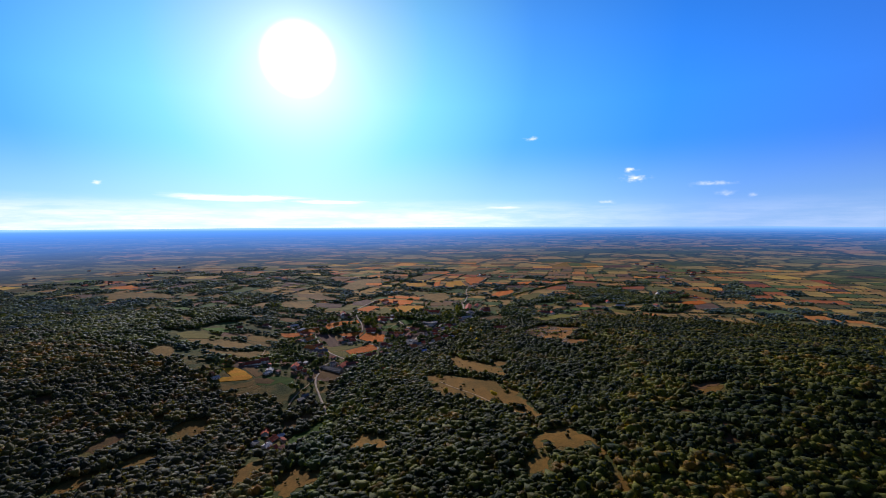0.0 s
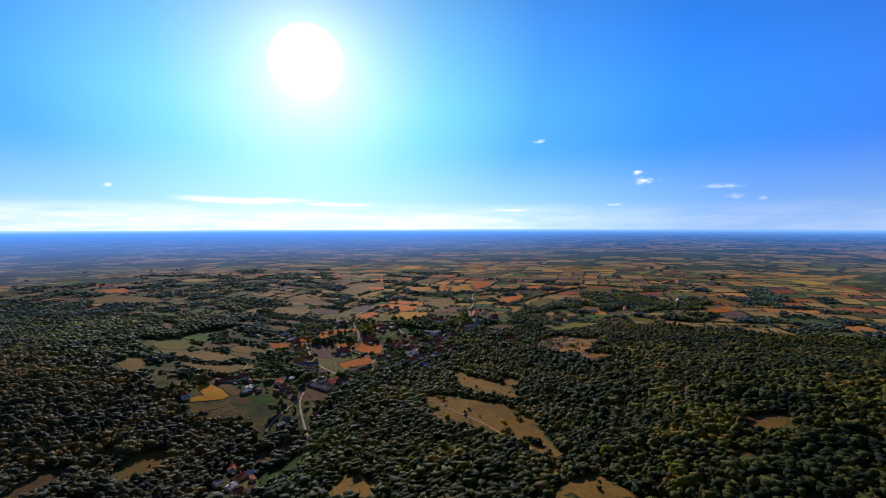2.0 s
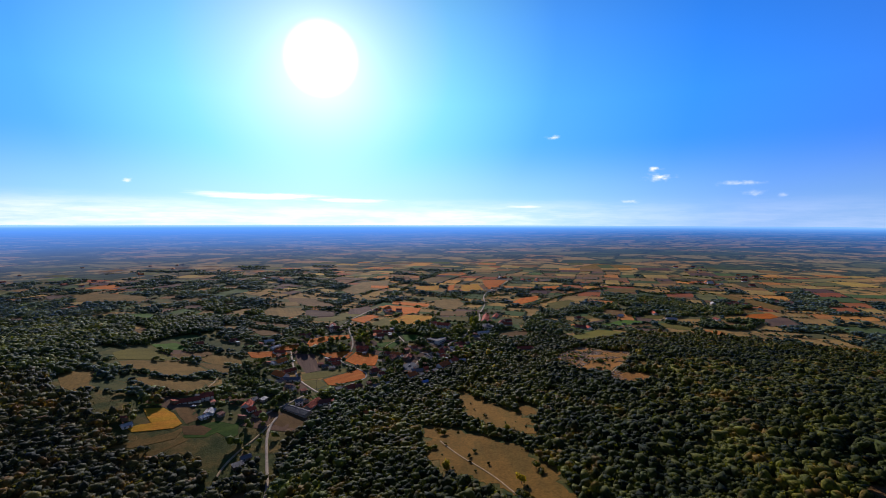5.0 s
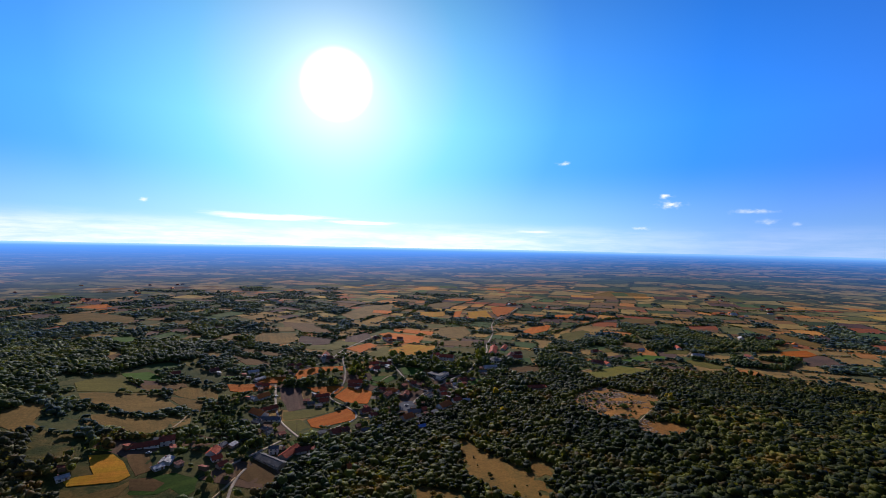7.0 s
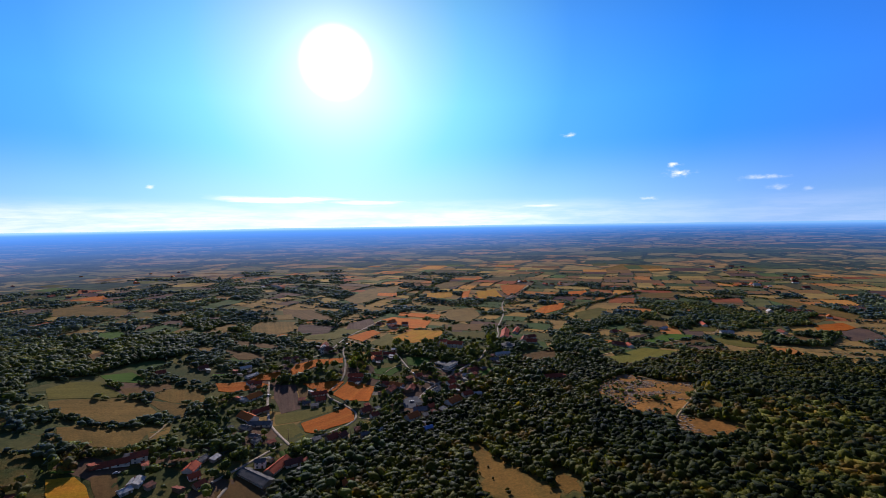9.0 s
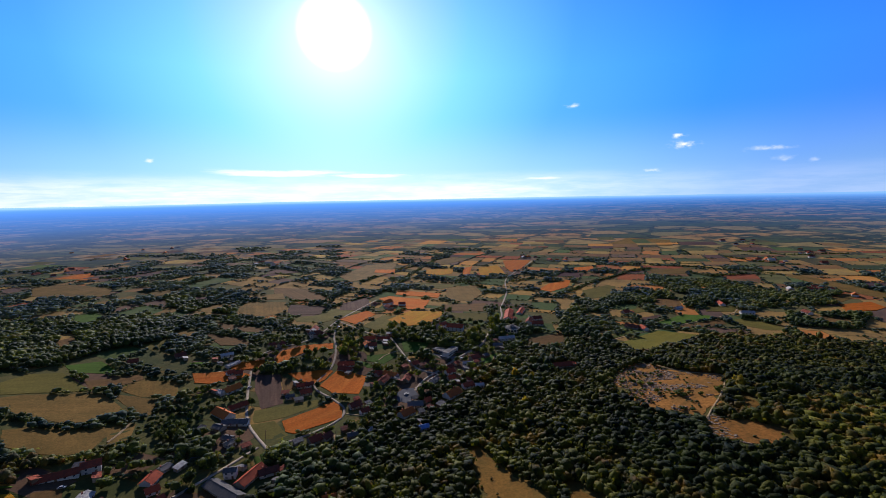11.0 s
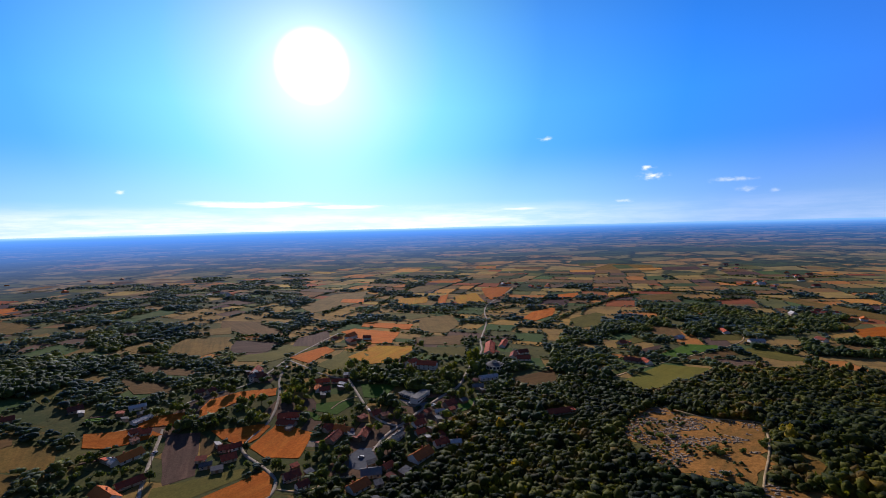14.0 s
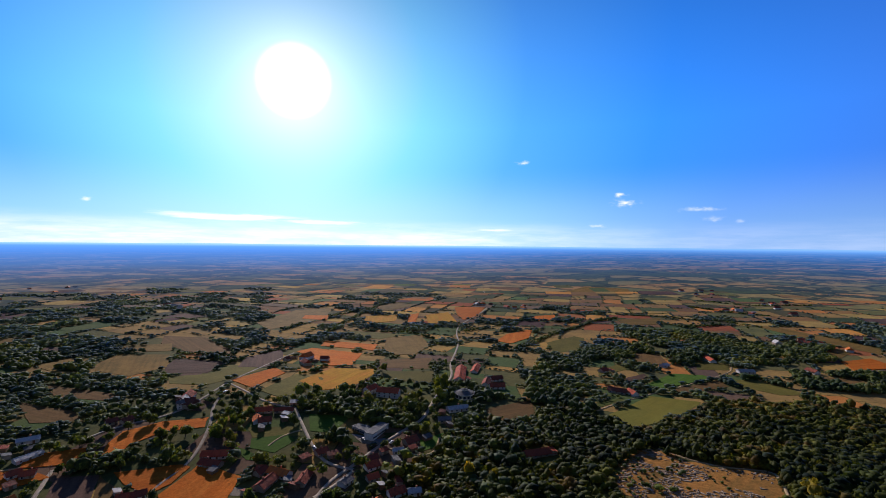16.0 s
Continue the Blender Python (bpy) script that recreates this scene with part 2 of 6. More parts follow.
def plain_material(name, base, rough=0.85, scale=1.2, spread=0.35, spec=0.3, metal=0.0, tall=0.03):
    m, t = material(name)
    p = t.add("ShaderNodeTexCoord").outputs["Object"]
    a, b = noise_of(t, p, scale, 5), noise_of(t, p, scale * 9, 4, 0.7)
    rnd = t.add("ShaderNodeObjectInfo").outputs["Random"]
    c = t.mix(1.0, rgb(base), t.ramp(a, (0.3, (1 - spread,) * 3), (0.7, (1 + spread * 0.6,) * 3)), "MULTIPLY")
    c = t.mix(0.4, c, t.ramp(b, (0.3, (0.7, 0.7, 0.7)), (0.7, (1.25, 1.25, 1.25))), "MULTIPLY")
    c = t.mix(1.0, c, t.ramp(rnd, (0.0, (0.78, 0.78, 0.78)), (1.0, (1.15, 1.13, 1.1))), "MULTIPLY")
    return finish(m, t, c, rough, b, 0.5, tall, spec * 0.15, metal)


def tile_material(name, base, old):
    """Clay roof tiles: courses across the slope, weathered."""
    m, t = material(name)
    p = t.add("ShaderNodeTexCoord").outputs["Object"]
    rnd = t.add("ShaderNodeObjectInfo").outputs["Random"]
    xyz = t.add("ShaderNodeSeparateXYZ", {0: p})
    row = t.math("SINE", t.math("MULTIPLY", xyz.outputs[0], 6.283 / 0.3))
    a, b = noise_of(t, p, 0.5, 5), noise_of(t, p, 6.0, 3, 0.7)
    c = t.mix(t.smooth(t.math("ADD", a, t.math("MULTIPLY", t.math("SUBTRACT", rnd, 0.5), 0.4)), 0.35, 0.75), rgb(base), rgb(old))
    c = t.mix(0.5, c, t.ramp(b, (0.3, (0.6, 0.6, 0.6)), (0.7, (1.35, 1.3, 1.25))), "MULTIPLY")
    return finish(m, t, c, 0.8, t.math("ADD", row, b), 0.6, 0.04, 0.03)


GROUND = ground_material()
CROPS = {
    "tan": crop_material("dry_grass", (0.168, 0.098, 0.026), (0.104, 0.066, 0.018), 3.0, 0.2, 0.65, 0.1),
    "olive": crop_material("grazed_grass", (0.118, 0.094, 0.020), (0.082, 0.070, 0.015), 3.0, 0.12, 0.5, 0.1),
    "green": crop_material("clover", (0.062, 0.110, 0.014), (0.048, 0.084, 0.011), 2.0, 0.2, 0.4, 0.12),
    "dkgreen": crop_material("lucerne", (0.024, 0.050, 0.006), (0.035, 0.058, 0.007), 2.0, 0.2, 0.5, 0.15),
    "grass": crop_material("meadow_grass", (0.072, 0.086, 0.016), (0.094, 0.080, 0.020), 2.0, 0.1, 0.5, 0.1),
    "lime": crop_material("pale_meadow", (0.162, 0.132, 0.020), (0.119, 0.106, 0.019), 3.0, 0.08, 0.3, 0.08),
    "orange": crop_material("ripe_maize", (0.430, 0.105, 0.010), (0.340, 0.100, 0.012), 1.5, 0.16, 0.6, 0.5),
    "gold": crop_material("ripe_wheat", (0.44, 0.225, 0.013), (0.40, 0.160, 0.014), 2.2, 0.22, 0.5, 0.5),
    "straw": crop_material("stubble", (0.230, 0.128, 0.030), (0.130, 0.082, 0.020), 3.4, 0.3, 0.6, 0.12),
    "plough": crop_material("ploughed_soil", (0.110, 0.062, 0.042), (0.076, 0.046, 0.032), 2.6, 0.4),
    "brown": crop_material("harrowed_soil", (0.138, 0.074, 0.026), (0.096, 0.056, 0.020), 2.4, 0.3, 0.5, 0.12),
    "meadow": crop_material("parched_meadow", (0.168, 0.086, 0.018), (0.092, 0.056, 0.013), 6.0, 0.04, 0.7, 0.12),
    "scrub": crop_material("reddish_scrub", (0.12, 0.060, 0.024), (0.066, 0.042, 0.016), 5.0, 0.04, 0.8, 0.3),
    "yard": crop_material("trodden_earth", (0.240, 0.190, 0.135), (0.170, 0.130, 0.090), 5.0, 0.03, 0.6, 0.05),
    "asphalt": crop_material("worn_asphalt", (0.115, 0.115, 0.122), (0.088, 0.088, 0.094), 6.0, 0.02, 0.4, 0.03),
    "cemetery": crop_material("dry_cemetery_grass", (0.265, 0.114, 0.027), (0.115, 0.062, 0.017), 4.0, 0.02, 0.9, 0.15),
}
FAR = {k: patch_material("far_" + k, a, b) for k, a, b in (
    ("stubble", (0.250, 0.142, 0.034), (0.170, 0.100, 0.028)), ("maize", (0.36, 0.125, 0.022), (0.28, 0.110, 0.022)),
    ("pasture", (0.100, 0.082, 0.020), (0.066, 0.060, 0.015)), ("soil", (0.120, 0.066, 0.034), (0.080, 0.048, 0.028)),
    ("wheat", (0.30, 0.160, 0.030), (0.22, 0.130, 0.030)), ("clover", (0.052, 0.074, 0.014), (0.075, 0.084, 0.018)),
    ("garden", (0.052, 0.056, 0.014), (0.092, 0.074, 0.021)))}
LEAF_WOOD = leaf_material("oak_leaves", (0.013, 0.019, 0.004), (0.092, 0.090, 0.011), (0.150, 0.076, 0.012), 0.16, 0.010)
LEAF_SLOPE = leaf_material("turning_oak_leaves", (0.032, 0.034, 0.015), (0.108, 0.092, 0.026), (0.170, 0.080, 0.016), 0.22, 0.034)
LEAF_TREE = leaf_material("garden_leaves", (0.036, 0.048, 0.013), (0.116, 0.126, 0.024), (0.170, 0.116, 0.020), 0.10, 0.045)
LEAF_YELLOW = leaf_material("yellowing_leaves", (0.160, 0.120, 0.010), (0.360, 0.250, 0.016), (0.420, 0.240, 0.012), 0.2, 0.01)
LEAF_LIME = leaf_material("pale_green_leaves", (0.050, 0.064, 0.008), (0.150, 0.150, 0.018), (0.200, 0.150, 0.016), 0.12, 0.012)
# next two: haze put into the base colour, paler and bluer than nearer leaves
LEAF_FAR_HAZED = leaf_material("far_leaves_hazed", (0.070, 0.086, 0.056), (0.136, 0.150, 0.082), (0.14, 0.105, 0.050), 0.05, 0.20, 0.01)
LEAF_HEDGE_HAZED = leaf_material("hedge_leaves_hazed", (0.042, 0.056, 0.026), (0.114, 0.124, 0.044), (0.15, 0.10, 0.026), 0.08, 0.13, 0.02)
BARK = plain_material("bark", (0.10, 0.075, 0.055), 0.9, 3.0)
GRAVEL = plain_material("gravel_road", (0.33, 0.262, 0.186), 0.9, 0.25, 0.3, 0.25)
DIRT = plain_material("dirt_track", (0.33, 0.23, 0.12), 0.95, 0.3, 0.35, 0.2)
ROOFS = {"red": tile_material("red_roof_tiles", (0.38, 0.080, 0.036), (0.18, 0.055, 0.034)),
         "orange": tile_material("new_orange_tiles", (0.52, 0.14, 0.03), (0.36, 0.10, 0.03)),
         "dark": tile_material("old_dark_tiles", (0.22, 0.055, 0.03), (0.11, 0.045, 0.032)),
         "grey": tile_material("grey_sheet_roof", (0.135, 0.125, 0.115), (0.085, 0.08, 0.075)),
         "pale": tile_material("pale_sheet_roof", (0.42, 0.39, 0.35), (0.28, 0.26, 0.235)),
         "blue": tile_material("blue_sheet_roof", (0.14, 0.22, 0.40), (0.12, 0.18, 0.30))}
WALLS = {"white": plain_material("white_plaster", (0.56, 0.52, 0.47), 0.9, 0.8, 0.2), "cream": plain_material("aged_plaster", (0.33, 0.26, 0.19), 0.9, 0.8, 0.3)}
WOOD = plain_material("painted_wood", (0.20, 0.12, 0.07), 0.7, 2.0)
BRICK = plain_material("chimney_brick", (0.30, 0.12, 0.08), 0.9, 4.0)
STONE = plain_material("grave_stone", (0.190, 0.140, 0.095), 0.75, 2.0, 0.35)
MARBLE = plain_material("white_marble", (0.40, 0.32, 0.24), 0.45, 2.0, 0.2, 0.5)
DARKSTONE = plain_material("dark_granite", (0.09, 0.09, 0.095), 0.35, 3.0, 0.2, 0.5)


def glass_material():
    m, t = material("window_glass")
    return finish(m, t, (0.03, 0.035, 0.045, 1), 0.08, None, spec=0.8)


GLASS = glass_material()


# ---- the land: one sheet to the horizon ----
def lines(lo, hi, fine_lo, fine_hi, fine, growth=1.12):
    v = list(np.arange(fine_lo, fine_hi + 0.1, fine))
    d, x = fine, fine_hi
    while x < hi:
        d = min(d * growth, 70)
        x += d
        v.append(min(x, hi))
    d, x = fine, fine_lo
    while x > lo:
        d = min(d * growth, 70)
        x -= d
        v.insert(0, max(x, lo))
    return np.array(v)


def build_ground():
    xs, ys = lines(-4700, 4700, -420, 420, 7), lines(-4495, 4905, 100, 950, 7)
    gx, gy = np.meshgrid(xs, ys)
    v = np.stack([gx, gy, height(gx, gy)], -1).reshape(-1, 3)
    n, idx = len(xs), np.arange(len(xs) * len(ys)).reshape(len(ys), len(xs))
    f = np.stack([idx[:-1, :-1], idx[:-1, 1:], idx[1:, 1:], idx[1:, :-1]], -1).reshape(-1, 4)
    r = np.hypot(v[:, 0], v[:, 1] - 205)
    f = f[(r[f] <= 4690).all(1)]
    used = np.unique(f)
    back = np.full(len(v), -1)
    back[used] = np.arange(len(used))
    return tagged(new("ground", mesh_of("ground", v[used], back[f], GROUND, True)),
                  "rolling valley floor of rough dry grass and undergrowth", "ground", kind="structure")


ground = build_ground()


def air_material():
    """Far plain and hills, parcels and woods that fade into a painted blue haze."""
    m, t = material("distant_land_painted_haze")
    p = t.add("ShaderNodeVectorMath", {0: where(t), 1: (0.0, 205.0, 0.0)})
    p.operation = "SUBTRACT"
    xyz = t.add("ShaderNodeSeparateXYZ", {0: p.outputs[0]})
    # the land rises towards the rim; its pattern lies as on a plain that runs on for twenty kilometres
    reach = t.math("DIVIDE", 145.0, t.math("MAXIMUM", t.math("SUBTRACT", 147.0, xyz.outputs[2]), 12.0))
    side = t.math("DIVIDE", xyz.outputs[0], t.math("MAXIMUM", xyz.outputs[1], 1.0))
    level = t.add("ShaderNodeCombineXYZ", {0: t.math("MULTIPLY", xyz.outputs[0], reach), 1: t.math("MULTIPLY", xyz.outputs[1], reach), 2: 0.0}).outputs[0]
    hilly = t.add("ShaderNodeCombineXYZ", {0: xyz.outputs[0], 1: xyz.outputs[1], 2: 0.0}).outputs[0]
    flat = t.mix(t.smooth(side, -0.15, 0.45, 0.35, 0.8), level, hilly)        # true hills rise on one side of the plain
    far = t.add("ShaderNodeVectorMath", {0: level})
    far.operation = "LENGTH"
    far = far.outputs["Value"]
    turned = t.add("ShaderNodeMapping", {0: flat, 2: (0.0, 0.0, radians(14)), 3: (0.0065, 0.0095, 0.0)}).outputs[0]
    cell = t.add("ShaderNodeTexVoronoi", {"Vector": turned, "Scale": 1.0, "Randomness": 0.9})
    cell.distance = "CHEBYCHEV"
    rim = t.add("ShaderNodeTexVoronoi", {"Vector": turned, "Scale": 1.0, "Randomness": 0.9})
    rim.feature = "DISTANCE_TO_EDGE"
    pick = t.add("ShaderNodeSeparateColor", {0: cell.outputs["Color"]}).outputs[0]
    c = t.ramp(pick, (0.0, (0.050, 0.066, 0.020)), (0.20, (0.070, 0.080, 0.022)), (0.32, (0.135, 0.125, 0.038)), (0.50, (0.22, 0.165, 0.052)), (0.68, (0.30, 0.200, 0.060)), (0.95, (0.36, 0.185, 0.048)))
    rough = noise_of(t, flat, 0.020, 5, 0.7)
    hedge_line = t.math("MULTIPLY", t.smooth(rim.outputs["Distance"], 0.03, 0.11, 1.0, 0.0), t.smooth(rough, 0.36, 0.50))
    woods = t.math("ADD", noise_of(t, flat, 0.0030, 5, 0.62), t.math("MULTIPLY", t.math("SUBTRACT", rough, 0.5), 0.35))
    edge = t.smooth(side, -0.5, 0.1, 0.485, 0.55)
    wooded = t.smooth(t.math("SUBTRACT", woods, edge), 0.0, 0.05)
    c = t.mix(t.math("MAXIMUM", hedge_line, wooded), c, t.mix(t.smooth(rough, 0.35, 0.65), (0.008, 0.014, 0.006, 1), (0.056, 0.066, 0.026, 1)))
    c = t.mix(0.5, c, t.ramp(noise_of(t, flat, 0.03, 4, 0.75), (0.36, (0.5, 0.52, 0.55)), (0.64, (1.55, 1.5, 1.45))), "MULTIPLY")
    land = t.add("ShaderNodeBsdfPrincipled", {"Base Color": c, "Roughness": 0.95, "Specular IOR Level": 0.0}).outputs[0]
    # haze of kilometres of air, painted as emission that grows with distance
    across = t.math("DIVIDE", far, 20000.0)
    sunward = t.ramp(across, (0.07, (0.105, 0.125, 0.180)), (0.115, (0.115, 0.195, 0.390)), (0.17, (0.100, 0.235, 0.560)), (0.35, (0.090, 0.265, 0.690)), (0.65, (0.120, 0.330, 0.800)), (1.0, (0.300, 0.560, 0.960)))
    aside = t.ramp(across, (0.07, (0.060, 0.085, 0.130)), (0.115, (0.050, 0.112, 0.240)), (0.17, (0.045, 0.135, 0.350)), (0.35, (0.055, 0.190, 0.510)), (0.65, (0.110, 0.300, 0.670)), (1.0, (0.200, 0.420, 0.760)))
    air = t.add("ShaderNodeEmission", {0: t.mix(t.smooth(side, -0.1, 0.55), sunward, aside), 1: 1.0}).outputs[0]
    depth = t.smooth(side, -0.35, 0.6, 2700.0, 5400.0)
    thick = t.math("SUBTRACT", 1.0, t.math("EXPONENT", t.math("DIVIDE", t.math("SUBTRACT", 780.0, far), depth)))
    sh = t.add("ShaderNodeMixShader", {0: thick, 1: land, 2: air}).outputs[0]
    t.add("ShaderNodeOutputMaterial", {0: sh})
    return m


def build_backdrop():
    """The far plain and hills, a ring that lies on the outer part of the ground sheet."""
    rad, ang = np.linspace(1240, 4685, 130), np.linspace(-math.pi, math.pi, 361)
    rr, aa = np.meshgrid(rad, ang)
    x, y = rr * np.sin(aa), 205 + rr * np.cos(aa)
    z = height(x, y) - 0.4 + 0.7 * np.clip((rr - 1240) / 60, 0, 1) + 2.4 * np.clip((rr - 1660) / 80, 0, 1)
    folds = np.array([noise.noise((a * 2.2 + 3, r / 420, 0.5)) + 0.5 * noise.noise((a * 6.0, r / 230, 4.5)) for r, a in zip(rr.ravel(), aa.ravel())]).reshape(rr.shape)
    z += (9.0 + 9.0 * np.clip(aa / 0.5, 0, 1)) * np.clip(0.35 + folds, 0, 2) * np.clip((rr - 1900) / 700, 0, 1) * np.clip((4700 - rr) / 500, 0.25, 1)        # low wooded folds, one behind the other
    idx = np.arange(rr.size).reshape(rr.shape)
    f = np.stack([idx[:-1, :-1], idx[:-1, 1:], idx[1:, 1:], idx[1:, :-1]], -1).reshape(-1, 4)
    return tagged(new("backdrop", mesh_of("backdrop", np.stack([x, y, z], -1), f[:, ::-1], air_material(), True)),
                  "distant plain and wooded hills with painted blue haze", "distant land", kind="structure")


backdrop = build_backdrop()

# ---- fields and roads, in plan ----
FIELDS, CROP_OF, WAYS, HOUSES = [], [], [], []      # outlines kept free of trees


def inside(poly, x, y):
    """Which of the points lie in the outline."""
    poly = np.asarray(poly, float)
    hit = np.zeros(np.shape(x), bool)
    for (x0, y0), (x1, y1) in zip(poly, np.roll(poly, -1, 0)):
        if y0 != y1:
            hit ^= ((y0 > y) != (y1 > y)) & (x < (x1 - x0) * (y - y0) / (y1 - y0) + x0)
    return hit


def grown(poly, by):
    """The outline, moved outwards from its middle."""
    poly = np.asarray(poly, float)
    c = poly.mean(0)
    d = poly - c
    return poly + d / np.maximum(np.linalg.norm(d, axis=1, keepdims=True), 1e-6) * by


NAMES = {"tan": ("dry grass field with faint mowing lines", 0.10), "olive": ("grazed grey-green pasture between hedges", 0.10),
         "green": ("bright green clover field", 0.10), "dkgreen": ("dark green lucerne field beside the lane", 0.10),
         "grass": ("green meadow strip beside the houses", 0.10), "lime": ("pale yellow-green mown meadow at the wood's edge", 0.10),
         "orange": ("ripe orange maize field in drilled rows", 0.30), "gold": ("golden ripe wheat field", 0.20),
         "straw": ("pale stubble field with straw rows", 0.10), "plough": ("dark brown ploughed field with furrows", 0.10),
         "brown": ("bare brown harrowed field", 0.10), "meadow": ("parched brown clearing among the trees", 0.10),
         "scrub": ("reddish dry scrub patch on the slope", 0.10), "yard": ("trodden earth yard between houses", 0.10),
         "asphalt": ("grey asphalt square between the houses", 0.10),
         "cemetery": ("dry orange grass of the hillside cemetery", 0.10)}


def field(crop, *outline):
    """One field: a low slab of crop that follows the ground, with an uneven edge."""
    label, tall = NAMES[crop]
    pts = [Vector(p) for p in outline]
    FIELDS.append(np.array(outline, float))
    CROP_OF.append(crop)
    mid = sum(pts, Vector((0, 0))) / len(pts)
    tall += 0.02 * (len(FIELDS) % 5)          # so that no two sheets share a plane
    dist = (mid - Vector((10, 300))).length
    step = max(2.5, dist / 90)
    long = max(((b - a) for a, b in zip(pts, pts[1:] + pts[:1])), key=lambda e: e.length)
    turn = math.atan2(long.y, long.x)
    rough = 0.3 if crop not in ("meadow", "scrub", "cemetery") else 3.2
    ring = []
    for a, b in zip(pts, pts[1:] + pts[:1]):
        k = max(1, int((b - a).length / step))
        side = Vector((b.y - a.y, a.x - b.x)).normalized()
        for i in range(k):
            p = a.lerp(b, i / k)
            ring.append(p + side * rough * (noise.noise((p.x * 0.09, p.y * 0.09, 3.7)) * 2.0 + noise.noise((p.x * 0.31, p.y * 0.31, 1.7)) * 1.3))
    bm = bmesh.new()
    face = bm.faces.new([bm.verts.new((p.x, p.y, 0)) for p in ring])
    if face.normal.z < 0:
        face.normal_flip()
    cut = max(9.0, dist / 45)
    lo, hi = [min(p[i] for p in ring) for i in (0, 1)], [max(p[i] for p in ring) for i in (0, 1)]
    for i in (0, 1):
        c = lo[i] + cut
        while c < hi[i]:
            co, no = [0, 0, 0], [0, 0, 0]
            co[i], no[i] = c, 1
            bmesh.ops.bisect_plane(bm, geom=bm.verts[:] + bm.edges[:] + bm.faces[:], plane_co=co, plane_no=no)
            c += cut
    bm.normal_update()
    edge = [e for e in bm.edges if e.is_boundary]
    for v in bm.verts:
        v.co.z = float(height(v.co.x, v.co.y)) + tall * (1 + 0.25 * noise.noise((v.co.x * 0.2, v.co.y * 0.2, 0))) + max(0.0, dist - 300) * 0.0006
    skirt = bmesh.ops.extrude_edge_only(bm, edges=edge)["geom"]
    for v in skirt:
        if isinstance(v, bmesh.types.BMVert):
            v.co.z = float(height(v.co.x, v.co.y)) - 0.4
    bm.normal_update()
    for f in bm.faces:
        f.smooth = False
    m = pose(mid.x, mid.y, 0, 0, 0, math.degrees(turn))
    bm.transform(m.inverted())
    me = bpy.data.meshes.new("field")
    bm.to_mesh(me)
    bm.free()
    me.materials.append(CROPS[crop])
    ob = new("field", me)
    ob.matrix_world = m
    return tagged(ob, label, "field", kind="structure")


ROAD_COUNT = [0]


def road(width, *line, surface=None, label="pale gravel village road winding between fields"):
    """A road along a smoothed line, crowned, with worn uneven edges."""
    p = np.array(line, float)
    for _ in range(2):                       # round the corners
        q = np.empty((2 * len(p) - 2, 2))
        q[0::2], q[1::2] = p[:-1] * 0.75 + p[1:] * 0.25, p[:-1] * 0.25 + p[1:] * 0.75
        p = np.concatenate([p[:1], q, p[-1:]])
    seg = np.linalg.norm(np.diff(p, axis=0), axis=1)
    s = np.concatenate([[0], np.cumsum(seg)])
    at = np.linspace(0, s[-1], max(4, int(s[-1] / 3.5)))
    p = np.stack([np.interp(at, s, p[:, i]) for i in (0, 1)], -1)
    d = np.gradient(p, axis=0)
    d /= np.linalg.norm(d, axis=1, keepdims=True)
    side = np.stack([d[:, 1], -d[:, 0]], -1)
    WAYS.append((p, width / 2))
    verts = []
    for i, (c, n) in enumerate(zip(p, side)):
        for u in (-1, -0.9, 0, 0.9, 1):
            wob = 1 + 0.16 * noise.noise((c[0] * 0.15, c[1] * 0.15, u * 2.0)) if u else 1
            x, y = c + n * u * wob * width / 2
            verts.append((x, y, float(height(x, y)) + (0.34 + 0.06 * (1 - u * u) if abs(u) < 1 else -0.2)))
    a = np.arange(len(p) - 1)[:, None] * 5 + np.arange(4)[None]
    f = np.stack([a, a + 1, a + 6, a + 5], -1).reshape(-1, 4)
    ROAD_COUNT[0] += 1
    ob = new(f"road_{ROAD_COUNT[0]}", mesh_of("road", verts, f, surface or GRAVEL, True))
    return tagged(ob, label, "road", kind="structure")



# fields
field("tan", (-307, 562), (-290, 561), (-259, 558), (-249, 563), (-238, 579), (-237, 585), (-273, 606), (-318, 587), (-326, 578))
field("tan", (-265, 524), (-242, 522), (-225, 526), (-218, 534), (-222, 547), (-224, 565), (-234, 560), (-247, 545), (-269, 548), (-282, 540))
field("olive", (-330, 582), (-317, 590), (-282, 608), (-301, 616), (-328, 630), (-347, 619), (-349, 600))
field("green", (-321, 633), (-294, 639), (-297, 648), (-320, 660), (-338, 643))
field("brown", (-286, 609), (-275, 613), (-264, 637), (-272, 646), (-301, 621))
field("straw", (-244, 608), (-218, 613), (-235, 638), (-262, 638), (-270, 615))
field("tan", (-251, 597), (-225, 581), (-219, 584), (-227, 606), (-246, 608), (-270, 607))
field("orange", (-222, 640), (-206, 641), (-184, 661), (-201, 668), (-234, 656))
field("orange", (-206, 668), (-181, 675), (-187, 693), (-215, 680))
field("orange", (-174, 685), (-166, 683), (-165, 698), (-155, 715), (-132, 722), (-136, 736), (-163, 729), (-180, 714), (-179, 697))
field("plough", (-169, 637), (-149, 606), (-137, 617), (-161, 666), (-181, 661))
field("brown", (-147, 640), (-143, 635), (-138, 651), (-160, 664))
field("olive", (-144, 585), (-128, 595), (-104, 622), (-114, 625), (-153, 603), (-148, 591))
field("orange", (-118, 576), (-111, 574), (-86, 598), (-90, 614), (-100, 623), (-126, 590))
field("olive", (-124, 560), (-114, 572), (-132, 590), (-147, 583))
field("orange", (-143, 658), (-125, 650), (-119, 660), (-117, 676), (-123, 678), (-155, 668))
